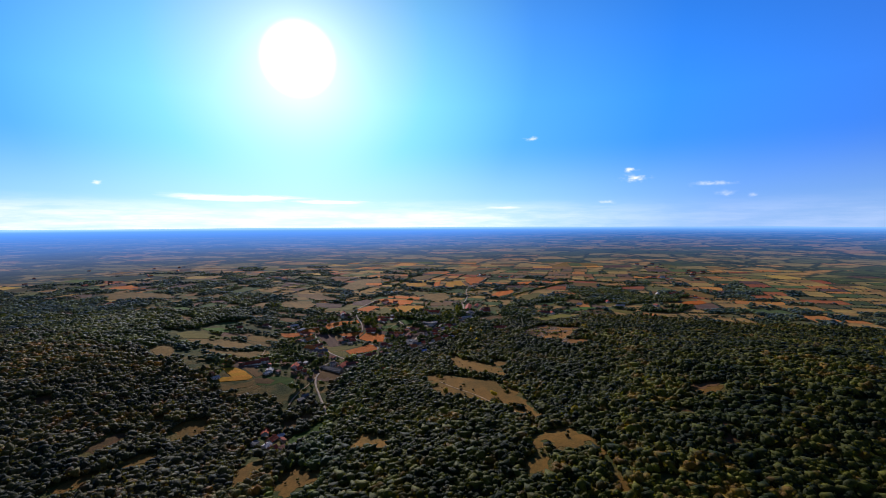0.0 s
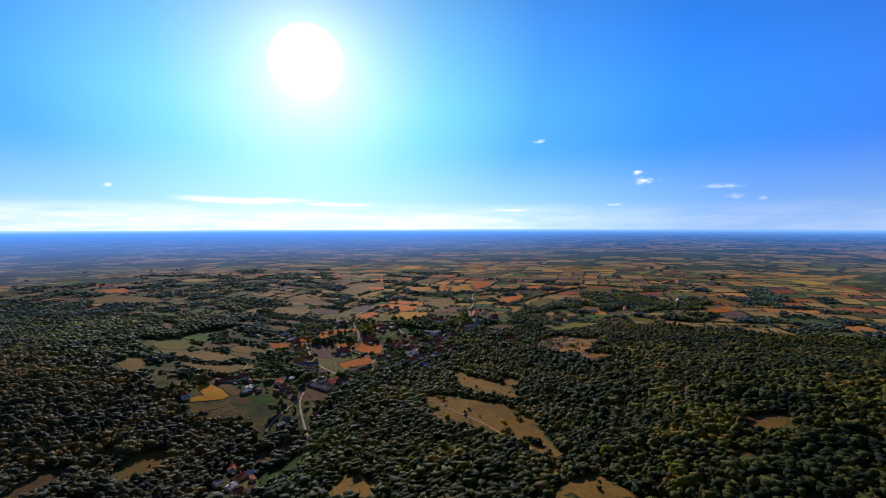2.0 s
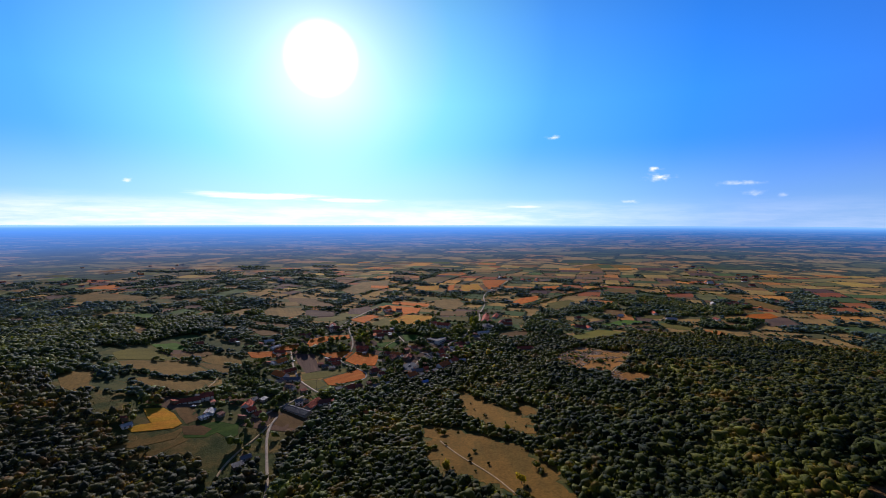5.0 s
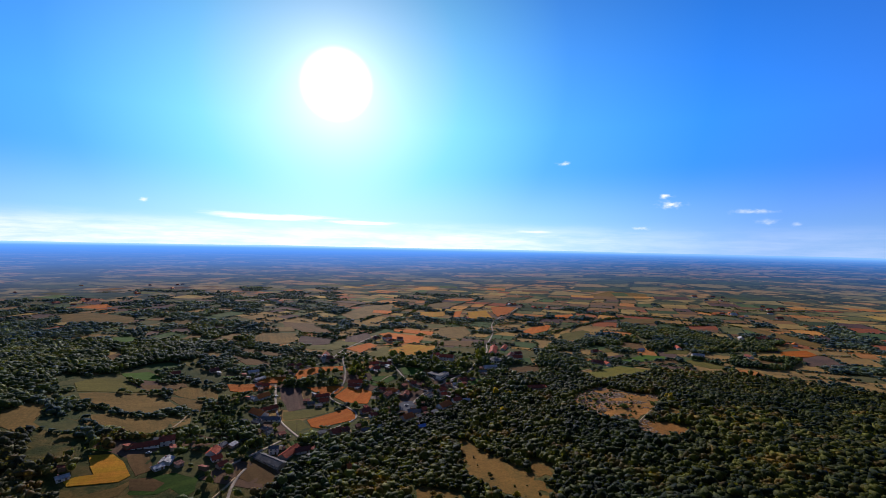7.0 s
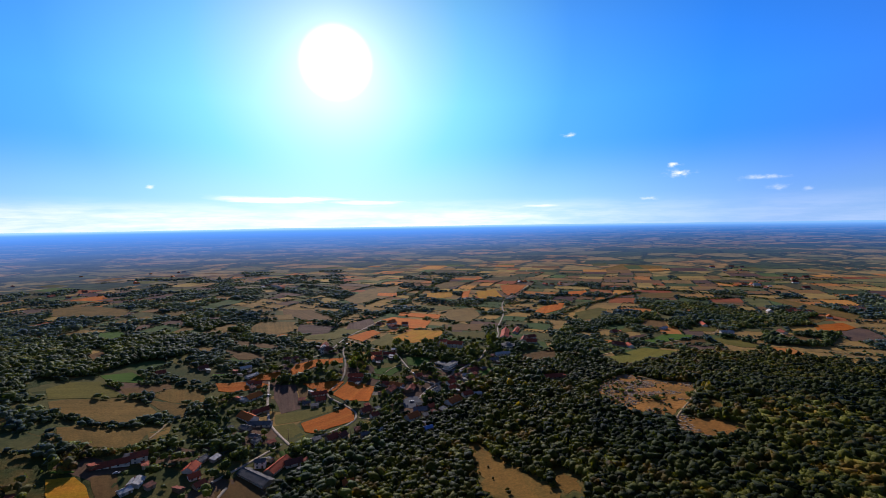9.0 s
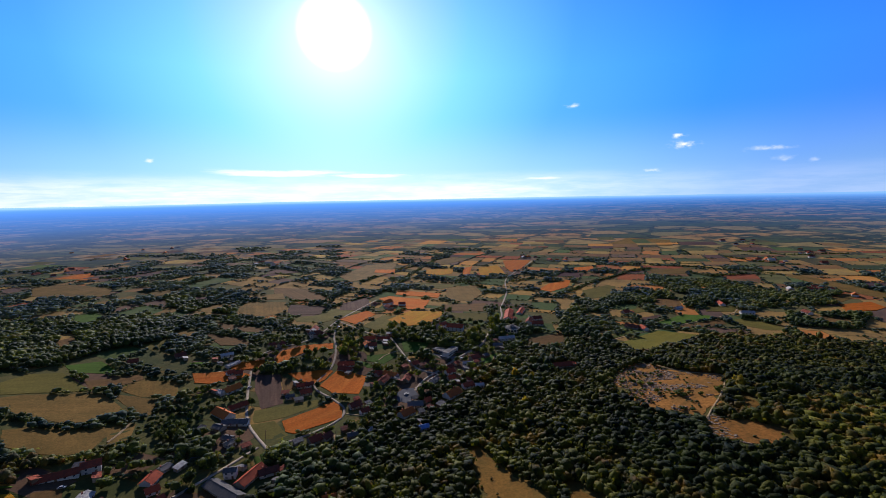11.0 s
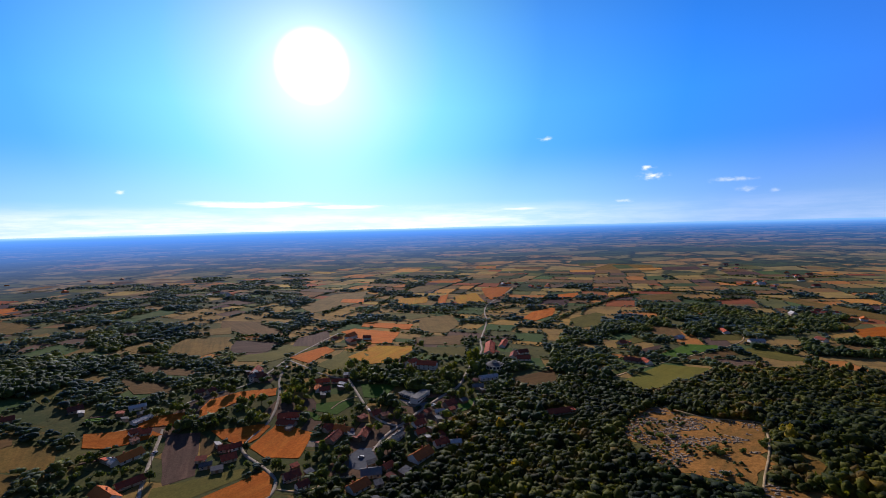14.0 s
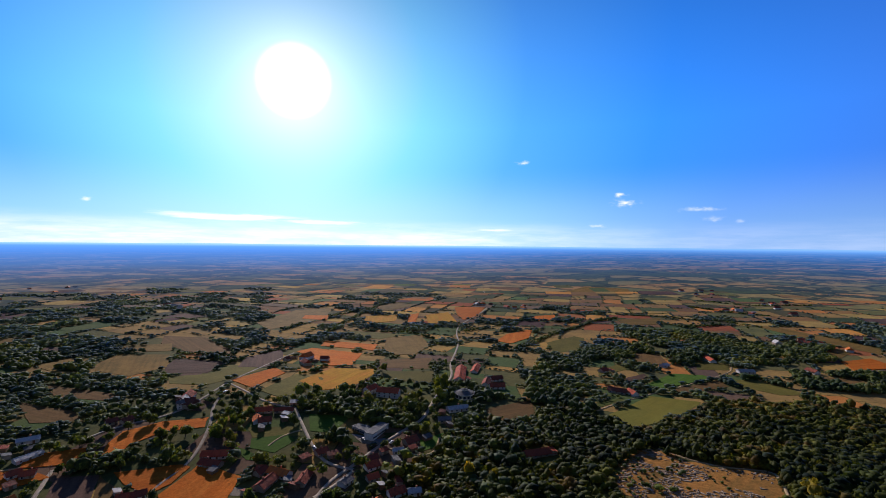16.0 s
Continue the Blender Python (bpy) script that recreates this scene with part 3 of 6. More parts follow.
field("orange", (-105, 637), (-84, 637), (-85, 667), (-113, 681), (-120, 649))
field("green", (-92, 697), (-75, 692), (-67, 707), (-74, 714), (-95, 708))
field("green", (-89, 684), (-79, 684), (-92, 694), (-102, 698))
field("olive", (-95, 709), (-65, 712), (-70, 724), (-104, 723))
field("green", (-61, 718), (-44, 716), (-39, 741), (-68, 743))
field("tan", (-41, 717), (-20, 713), (-30, 734), (-38, 739))
field("green", (14, 692), (22, 697), (28, 716), (12, 706))
field("brown", (66, 734), (95, 745), (98, 778), (58, 756))
field("meadow", (13, 526), (19, 500), (24, 487), (37, 476), (51, 469), (68, 459), (57, 484), (43, 502), (27, 530), (13, 557), (4, 555))
field("meadow", (54, 500), (57, 486), (67, 485), (69, 499), (61, 515), (54, 514))
field("meadow", (-9, 422), (16, 396), (37, 379), (53, 353), (61, 327), (71, 333), (66, 396), (48, 434), (8, 473), (-19, 481))
field("meadow", (14, 496), (40, 463), (61, 443), (61, 455), (49, 500), (22, 538), (6, 547))
field("meadow", (-63, 314), (-57, 323), (-45, 309), (-36, 312), (-43, 330), (-63, 345), (-69, 326))
field("meadow", (46, 248), (55, 247), (61, 260), (54, 265), (45, 262))
field("meadow", (53, 275), (60, 276), (67, 300), (56, 291))
field("meadow", (65, 270), (79, 272), (91, 277), (90, 290), (78, 299), (67, 292))
field("meadow", (88, 259), (87, 231), (89, 219), (94, 219), (93, 238), (93, 252), (92, 278), (91, 287))
field("meadow", (-102, 275), (-97, 261), (-86, 259), (-79, 274), (-76, 284), (-96, 299), (-105, 295))
field("meadow", (-133, 286), (-128, 271), (-124, 278), (-119, 302), (-127, 318), (-138, 314))
field("meadow", (-206, 348), (-199, 350), (-190, 367), (-203, 389), (-213, 381), (-217, 359))
field("meadow", (-234, 369), (-227, 376), (-231, 391), (-239, 372))
field("meadow", (-226, 263), (-217, 273), (-213, 291), (-220, 296), (-231, 281), (-239, 268))
field("meadow", (-209, 297), (-199, 309), (-202, 327), (-212, 320), (-217, 304))
field("scrub", (-241, 314), (-237, 333), (-243, 351), (-254, 343), (-251, 316))
field("scrub", (-329, 376), (-322, 382), (-337, 391), (-345, 384))
field("meadow", (183, 336), (203, 334), (211, 344), (185, 347))
field("scrub", (163, 262), (171, 264), (172, 271), (164, 269))
field("gold", (-217, 468), (-224, 463), (-227, 457), (-222, 454), (-200, 467), (-198, 474), (-212, 486), (-223, 491), (-235, 484))
field("dkgreen", (-173, 463), (-169, 471), (-156, 464), (-154, 471), (-162, 489), (-169, 493), (-191, 471), (-188, 458))
field("brown", (-205, 483), (-195, 475), (-190, 484), (-205, 501), (-215, 493))
field("tan", (-211, 439), (-191, 456), (-194, 471), (-197, 462), (-225, 434))
field("brown", (-137, 490), (-126, 485), (-111, 484), (-109, 493), (-128, 514), (-138, 520), (-141, 496))
field("tan", (-313, 499), (-296, 495), (-289, 507), (-301, 512), (-319, 542), (-335, 544), (-335, 520))
field("tan", (-210, 537), (-208, 551), (-218, 570), (-227, 555))
field("lime", (150, 729), (148, 716), (169, 724), (201, 745), (228, 769), (235, 778), (201, 793), (148, 745))
field("green", (225, 816), (242, 826), (288, 851), (286, 861), (258, 867), (202, 818))
field("brown", (233, 800), (287, 823), (289, 843), (228, 813))
field("plough", (200, 830), (227, 854), (230, 866), (203, 849))
field("olive", (297, 823), (315, 799), (340, 799), (338, 816), (326, 842), (308, 847))
field("grass", (147, 762), (175, 781), (175, 787), (146, 772))
field("tan", (130, 775), (143, 776), (154, 794), (137, 786))
field("olive", (182, 859), (219, 882), (223, 906), (187, 881))
field("plough", (-141, 866), (-138, 902), (-155, 954), (-179, 907), (-170, 865))
field("plough", (-226, 840), (-189, 843), (-189, 882), (-197, 888), (-247, 896), (-239, 863))
field("brown", (-301, 962), (-257, 931), (-203, 917), (-205, 937), (-268, 1003), (-319, 1001))
field("olive", (-204, 808), (-171, 804), (-156, 829), (-139, 859), (-181, 875), (-187, 838), (-216, 829))
field("orange", (-129, 796), (-117, 844), (-133, 863), (-156, 818))
field("olive", (-102, 776), (-87, 782), (-76, 828), (-106, 841), (-121, 790))
field("gold", (-70, 793), (-49, 799), (-36, 840), (-35, 865), (-78, 865), (-97, 816))
field("orange", (-104, 904), (-83, 875), (-62, 877), (-61, 942), (-124, 966), (-136, 943))
field("orange", (-118, 981), (-51, 962), (-50, 1001), (-120, 1014))
field("olive", (-54, 1041), (-18, 1083), (-99, 1097), (-128, 1064))
field("tan", (-40, 978), (-29, 941), (-1, 945), (16, 1009), (1, 1085), (-45, 1053))
field("brown", (-32, 873), (15, 871), (19, 929), (-39, 910))
field("olive", (-22, 827), (18, 818), (22, 862), (-24, 857))
field("gold", (-94, 1155), (-45, 1192), (-43, 1256), (-100, 1232))
field("orange", (-24, 1176), (-11, 1183), (-7, 1277), (-25, 1256))
field("gold", (11, 1178), (60, 1196), (47, 1291), (5, 1257))
field("orange", (64, 1256), (72, 1213), (98, 1254), (128, 1367), (62, 1353))
field("orange", (122, 1024), (156, 1064), (173, 1129), (128, 1094), (107, 1045))
field("tan", (-215, 1074), (-165, 1176), (-176, 1332), (-237, 1284), (-251, 1125))
field("orange", (-198, 1184), (-156, 1177), (-163, 1225), (-203, 1220))
field("tan", (-75, 1291), (-29, 1356), (-4, 1453), (-59, 1424), (-94, 1358))
field("orange", (-30, 1403), (25, 1474), (10, 1534), (-62, 1478))
field("straw", (365, 1590), (431, 1608), (543, 1626), (582, 1746), (477, 1810), (385, 1695))
field("orange", (197, 1200), (231, 1208), (243, 1262), (194, 1245))
field("gold", (466, 1336), (513, 1266), (546, 1333), (482, 1404))
field("tan", (326, 1148), (386, 1163), (425, 1230), (338, 1211))
field("tan", (540, 1091), (540, 1007), (555, 950), (584, 987), (580, 1051), (574, 1129), (544, 1172))
field("orange", (456, 882), (493, 887), (516, 902), (522, 933), (472, 917))
field("brown", (389, 830), (419, 830), (431, 847), (390, 860))
field("tan", (473, 923), (534, 968), (533, 987), (478, 950))
field("brown", (239, 904), (274, 903), (284, 947), (260, 963))
field("olive", (165, 961), (202, 979), (230, 1053), (221, 1069), (171, 1028))
field("olive", (292, 882), (325, 881), (336, 902), (309, 919))
field("tan", (-706, 961), (-628, 931), (-548, 934), (-585, 990), (-710, 1049), (-773, 1035))
field("orange", (-781, 1088), (-708, 1102), (-798, 1183), (-869, 1159))
field("green", (-454, 776), (-420, 753), (-440, 803), (-471, 827), (-491, 815))
field("brown", (-369, 673), (-372, 694), (-397, 715), (-399, 698))
field("tan", (-526, 790), (-502, 803), (-537, 847), (-559, 829))
field("tan", (-373, 815), (-375, 851), (-396, 858), (-389, 812))
field("tan", (-329, 837), (-322, 886), (-347, 881), (-351, 849))
field("brown", (-247, 722), (-214, 726), (-235, 744), (-286, 757))
field("brown", (-269, 770), (-217, 764), (-228, 780), (-303, 800))
field("tan", (-309, 748), (-294, 739), (-292, 756), (-319, 768))
field("straw", (-291, 843), (-251, 828), (-237, 863), (-262, 912), (-312, 904), (-305, 862))
field("tan", (-305, 916), (-269, 929), (-289, 965), (-329, 938))
field("tan", (-502, 871), (-473, 907), (-507, 928), (-538, 883))
field("tan", (-472, 917), (-437, 942), (-448, 973), (-502, 945))
field("olive", (-299, 695), (-297, 725), (-308, 732), (-319, 707))
field("yard", (-24, 703), (-8, 699), (-20, 710), (-31, 712))
field("yard", (-80, 650), (-67, 655), (-86, 658), (-108, 655))
field("asphalt", (-54, 640), (-49, 648), (-42, 648), (-37, 638), (-36, 629), (-44, 623), (-51, 626))
field("asphalt", (-33, 715), (-24, 703), (-11, 703), (-10, 709), (-16, 708), (-23, 712))
field("cemetery", (111, 645), (126, 666), (152, 686), (154, 670), (166, 652), (191, 640), (177, 612), (162, 591), (148, 574), (138, 581), (125, 587), (116, 599), (116, 624))
field("cemetery", (145, 568), (153, 573), (160, 563), (172, 556), (182, 547), (173, 538), (159, 535), (150, 534), (145, 541), (141, 550))
field("meadow", (181, 600), (185, 603), (186, 595), (182, 583), (176, 572), (171, 575), (177, 588))
field("scrub", (186, 352), (195, 344), (210, 346), (217, 351), (207, 354))
field("scrub", (160, 309), (167, 306), (170, 309), (165, 314), (158, 313))
field("scrub", (172, 285), (180, 282), (181, 286), (173, 291))
field("meadow", (64, 281), (73, 279), (90, 278), (90, 289), (82, 300), (68, 298))
field("dkgreen", (-117, 338), (-109, 352), (-100, 370), (-100, 391), (-110, 389), (-112, 373), (-122, 367), (-122, 355))
field("brown", (-122, 383), (-131, 400), (-138, 392), (-133, 376))
field("brown", (-115, 397), (-117, 409), (-125, 408), (-128, 400))
field("tan", (-200, 421), (-183, 457), (-188, 459), (-189, 450), (-206, 428))
field("brown", (-189, 462), (-176, 465), (-175, 474), (-186, 476), (-196, 471))

# roads and lanes
road(2.19, (-188.4, 668.2), (-176.5, 640.9), (-168.4, 622.2), (-155.5, 596.5), (-145.8, 581.0), (-133.0, 567.2), (-120.5, 554.5))
road(2.12, (-120.5, 554.5), (-110.5, 563.4), (-97.0, 577.4), (-85.6, 595.6), (-87.0, 611.3), (-98.4, 624.6), (-124.2, 643.8), (-125.6, 656.8), (-118.9, 681.6), (-129.5, 725.9), (-141.6, 753.1), (-146.1, 775.1))
road(2.19, (-126.7, 555.6), (-135.8, 530.0), (-144.0, 512.2), (-147.9, 504.1))
road(2.12, (-197.2, 701.4), (-189.4, 720.4), (-164.6, 738.9), (-157.6, 763.9), (-156.4, 814.2), (-149.3, 852.6), (-143.0, 896.8), (-137.1, 935.9))
road(1.90, (-152.0, 807.6), (-127.9, 785.3), (-116.3, 772.5), (-96.1, 758.0), (-82.3, 754.1))
road(2.19, (-81.5, 754.1), (-59.9, 709.8), (-47.0, 687.1), (-36.7, 678.2), (-24.5, 673.8))
road(2.49, (-24.2, 672.1), (-29.0, 664.1), (-35.6, 653.0), (-40.2, 648.2))
road(2.49, (159.5, 1754.3), (152.2, 1531.1), (128.6, 1340.9), (91.5, 1242.0), (61.1, 1167.8), (53.6, 1103.9), (54.8, 1036.7), (45.4, 953.6), (37.2, 891.1), (38.9, 847.8), (31.0, 813.8), (21.3, 776.8), (14.5, 737.9), (3.7, 723.2), (-13.8, 698.1), (-24.9, 678.2), (-35.5, 663.8), (-39.9, 643.8))
road(1.38, (-84.9, 604.3), (-68.3, 600.6), (-58.5, 612.4), (-48.8, 617.1), surface=DIRT, label="narrow pale dirt lane")
road(1.38, (-83.7, 574.3), (-79.5, 556.9), (-75.1, 540.3), surface=DIRT, label="narrow pale dirt lane")
road(1.38, (139.3, 751.5), (170.6, 776.6), (199.9, 795.8), (239.2, 820.3), (315.4, 867.6), (336.7, 894.3), (350.0, 931.8), surface=DIRT, label="narrow pale dirt lane")
road(1.38, (153.4, 680.5), (165.0, 656.0), (180.0, 645.5), (192.0, 641.5), (190.2, 633.0), (178.5, 611.0), (166.5, 593.5), (156.0, 580.0), (149.0, 570.0), surface=DIRT, label="narrow pale dirt lane")
road(1.38, (-5.9, 695.8), (11.9, 686.5), (22.0, 689.2), (24.9, 709.1), surface=DIRT, label="narrow pale dirt lane")
road(1.38, (-81.5, 699.4), (-77.9, 709.6), (-71.1, 716.9), (-66.2, 719.3), surface=DIRT, label="narrow pale dirt lane")
road(1.38, (-610.3, 831.9), (-571.8, 873.8), (-520.9, 912.8), (-468.0, 961.3), (-457.7, 1002.4), surface=DIRT, label="narrow pale dirt lane")
road(1.32, (-232.5, 652.9), (-217.5, 661.6), (-194.8, 676.7), (-179.1, 688.0), surface=DIRT, label="narrow pale dirt lane")
road(1.12, (102.5, 327.9), (103.1, 300.8), (102.1, 284.6), surface=DIRT, label="narrow pale dirt lane")
road(2.06, (-136.5, 500.8), (-136.3, 486.4), (-131.5, 468.2), (-120.5, 443.1), (-109.8, 419.3), (-104.6, 405.3), (-101.2, 387.4), (-99.9, 374.5))
road(1.55, (-137.1, 488.8), (-138.9, 467.6), (-143.4, 451.9), (-145.3, 437.8), (-144.8, 424.7), (-141.7, 412.3), (-141.8, 395.9), (-142.4, 383.8), surface=DIRT, label="narrow pale dirt lane")


road(1.0, (-3.8, 451.2), (8.7, 427.3), (21.7, 408.9), (31.5, 393.1), (38.5, 377.6), (45.4, 367.6), (49.9, 365.0), surface=DIRT, label="faint pale footpath across the parched clearing")
road(1.0, (49.6, 363.6), (53.1, 353.3), (54.6, 346.0), (54.2, 335.6), (53.3, 327.3), surface=DIRT, label="faint pale footpath across the parched clearing")
road(1.5, (-223.6, 576.3), (-221.8, 568.0), (-218.2, 555.7), (-216.6, 543.9), surface=DIRT, label="sunken dirt track beside a hedge")
road(1.5, (10.0, 691.9), (17.0, 684.9), (22.0, 681.4), (28.7, 686.8), (37.5, 692.3), (50.6, 702.5), surface=DIRT, label="narrow pale dirt lane")

# ---- small helpers for things ----
def part(name, bm, material, parent, label=""):
    me = bpy.data.meshes.new(name)
    bm.to_mesh(me)
    bm.free()
    me.materials.append(material)
    ob = new(name, me)
    ob.parent = parent
    return tagged(ob, label)


def box(bm, x, y, z, sx, sy, sz):
    """A box centred in x and y, standing on z."""
    m = Matrix.Translation((x, y, z + sz / 2)) @ Matrix.Diagonal((sx, sy, sz, 1))
    return bmesh.ops.create_cube(bm, size=1.0, matrix=m)["verts"]


rng = np.random.default_rng(11)
LABELS = {"red": "red clay tile roof", "orange": "new orange tile roof", "dark": "old dark tile roof", "grey": "grey sheet roof",
          "pale": "pale metal sheet roof", "blue": "blue sheet roof"}


def house(x, y, turn, length, width, storeys, roof, wall):
    """A village house: plastered walls with gables, a pitched roof of two slopes, ridge, chimney, windows, a door."""
    low = length > 2.4 * width
    eave = 2.35 + 2.1 * (storeys - 1) - (0.2 if low else 0.0)
    rise = width * (0.31 if roof in ("red", "orange", "dark") else 0.2)
    z = float(min(height(x + math.cos(a) * 5, y + math.sin(a) * 5) for a in (0, 1.6, 3.1, 4.7)))
    kind = "long low barn" if low else ("two-storey house" if storeys > 1 else "village house")
    ob = tagged(new("barn" if low else "house"), f"{'white' if wall == 'white' else 'weathered cream'} plastered {kind} with {LABELS[roof]}",
                "barn" if low else "house", "village buildings")
    ob.matrix_world = pose(x, y, z, 0, 0, turn)
    HOUSES.append((x, y, 0.5 * math.hypot(length, width) + 0.8))
    L, W = length / 2, width / 2
    bm = bmesh.new()
    pr = [(-W, -0.8), (W, -0.8), (W, eave), (0, eave + rise), (-W, eave)]
    ends = [[bm.verts.new((e * L, u, v)) for u, v in pr] for e in (-1, 1)]
    bm.faces.new(ends[0])
    bm.faces.new(ends[1][::-1])
    for i in range(5):
        j = (i + 1) % 5
        bm.faces.new((ends[0][j], ends[0][i], ends[1][i], ends[1][j]))
    bmesh.ops.recalc_face_normals(bm, faces=bm.faces)
    part("wall", bm, WALLS[wall], ob)
    over, thick = 0.55, 0.2
    run = math.hypot(W + over, rise * (W + over) / W)
    tilt = math.atan2(rise, W)
    for s in (-1, 1):
        bm = bmesh.new()
        vs = box(bm, 0, 0, 0, length + 1.0, run, thick)
        n = max(2, int(length / 2.5))
        for k in range(1, n):           # a sagging, uneven roof line
            bmesh.ops.bisect_plane(bm, geom=bm.verts[:] + bm.edges[:] + bm.faces[:], plane_co=(-L + length * k / n, 0, 0), plane_no=(1, 0, 0))
        for v in bm.verts:
            v.co.z += 0.05 * noise.noise((v.co.x * 0.6 + x, y, s))
        bm.transform(Matrix.Translation((0, s * (W + over) / 2, eave + rise - rise * (W + over) / W / 2 + 0.04)) @ Matrix.Rotation(-s * tilt, 4, "X"))
        part("roof_slope", bm, ROOFS[roof], ob)
    bm = bmesh.new()
    bmesh.ops.create_cone(bm, cap_ends=True, segments=8, radius1=0.17, radius2=0.17, depth=length + 1.0,
                          matrix=Matrix.Translation((0, 0, eave + rise + 0.2)) @ Matrix.Rotation(math.pi / 2, 4, "Y"))
    part("ridge", bm, ROOFS[roof], ob)
    if not low or storeys > 1:
        bm = bmesh.new()
        cx = float(rng.uniform(-0.3, 0.3)) * length
        box(bm, cx, W * 0.3, eave + rise * 0.5, 0.6, 0.6, rise * 0.5 + 0.9)
        box(bm, cx, W * 0.3, eave + rise + 0.85, 0.75, 0.75, 0.12)
        part("chimney", bm, BRICK, ob)
    count = max(2, int(length / 3.6))
    for s in (-1, 1):
        for fl in range(storeys):
            for k in range(count):
                u = -L + length * (k + 0.5) / count
                if s < 0 and fl == 0 and k == count // 2:
                    bm = bmesh.new()
                    box(bm, u, s * (W + 0.03), 0.1, 1.1, 0.1, 2.05)
                    part("door", bm, WOOD, ob)
                    continue
                bm = bmesh.new()
                for dx, dz, sx, sz in ((-0.6, 0, 0.12, 1.3), (0.6, 0, 0.12, 1.3), (0, 0, 1.1, 0.1), (0, 1.2, 1.1, 0.1), (0, 0.05, 0.07, 1.2)):
                    box(bm, u + dx, s * (W + 0.03), 0.75 + fl * 2.1 + dz, sx, 0.12, sz)
                win = part("window", bm, WALLS["white"], ob)
                bm = bmesh.new()
                box(bm, u, s * (W + 0.015), 0.8 + fl * 2.1, 1.1, 0.05, 1.15)
                part("pane", bm, GLASS, win)
    return ob


def far_house(x, y, turn, length, roof, wall="white"):
    """A house too far off for its windows to show: walls and a gabled roof."""
    ob = tagged(new("house"), f"small distant {'white' if wall == 'white' else 'cream'} house with {LABELS[roof]}", "house", "distant houses")
    ob.matrix_world = pose(x, y, float(height(x, y)) - 0.3, 0, 0, turn)
    HOUSES.append((x, y, 0.6 * length))
    L, W, eave, top = length / 2, length * 0.36, 3.6, 3.6 + length * 0.27
    bm = bmesh.new()
    box(bm, 0, 0, 0, length, 2 * W, eave)
    part("wall", bm, WALLS[wall], ob)
    bm = bmesh.new()
    pr = [(-W - 0.5, eave - 0.25), (W + 0.5, eave - 0.25), (0, top)]
    ends = [[bm.verts.new((e * (L + 0.4), u, v)) for u, v in pr] for e in (-1, 1)]
    bm.faces.new(ends[0])
    bm.faces.new(ends[1])
    for i in range(3):
        bm.faces.new((ends[0][i], ends[0][(i + 1) % 3], ends[1][(i + 1) % 3], ends[1][i]))
    bmesh.ops.recalc_face_normals(bm, faces=bm.faces)
    part("roof", bm, ROOFS[roof], ob)
    return ob


def hamlet(x, y, count, spread, seed):
    """A handful of distant houses about a place."""
    g = np.random.default_rng(seed)
    for _ in range(count):
        far_house(x + float(g.normal()) * spread, y + float(g.normal()) * spread * 0.8, float(g.uniform(0, 180)), float(g.uniform(8, 13)),
                  str(g.choice(["red", "red", "dark", "pale", "orange"])), str(g.choice(["white", "white", "cream"])))


def round_hall(x, y, turn):
    """The round community hall: a drum of white wall, windows in a ring, a shallow dark cone with a lantern."""
    ob = tagged(new("round_hall"), "round white hall with shallow grey conical roof and lantern", "hall")
    ob.matrix_world = pose(x, y, float(height(x, y)) - 0.2, 0, 0, turn)
    HOUSES.append((x, y, 9.5))
    for name, r0, r1, z0, z1, mat, lab in (("wall", 7.4, 7.4, -0.6, 4.2, WALLS["white"], ""), ("roof", 8.4, 2.6, 4.2, 5.9, ROOFS["grey"], "grey sheet roof"),
                                           ("eave_ring", 8.6, 8.6, 3.9, 4.2, WALLS["white"], ""), ("lantern", 2.4, 2.2, 5.9, 6.8, WALLS["white"], ""),
                                           ("lantern_roof", 3.0, 0.2, 6.8, 7.7, ROOFS["grey"], "")):
        bm = bmesh.new()
        bmesh.ops.create_cone(bm, cap_ends=True, segments=28, radius1=r0, radius2=r1, depth=z1 - z0, matrix=Matrix.Translation((0, 0, (z0 + z1) / 2)))
        part(name, bm, mat, ob, lab)
    for k in range(14):
        a = k * math.tau / 14
        bm = bmesh.new()
        box(bm, 0, 0, 1.2, 0.12, 2.0, 1.9)
        bm.transform(Matrix.Rotation(a, 4, "Z") @ Matrix.Translation((7.4, 0, 0)))
        part("window", bm, GLASS, ob)
    return ob


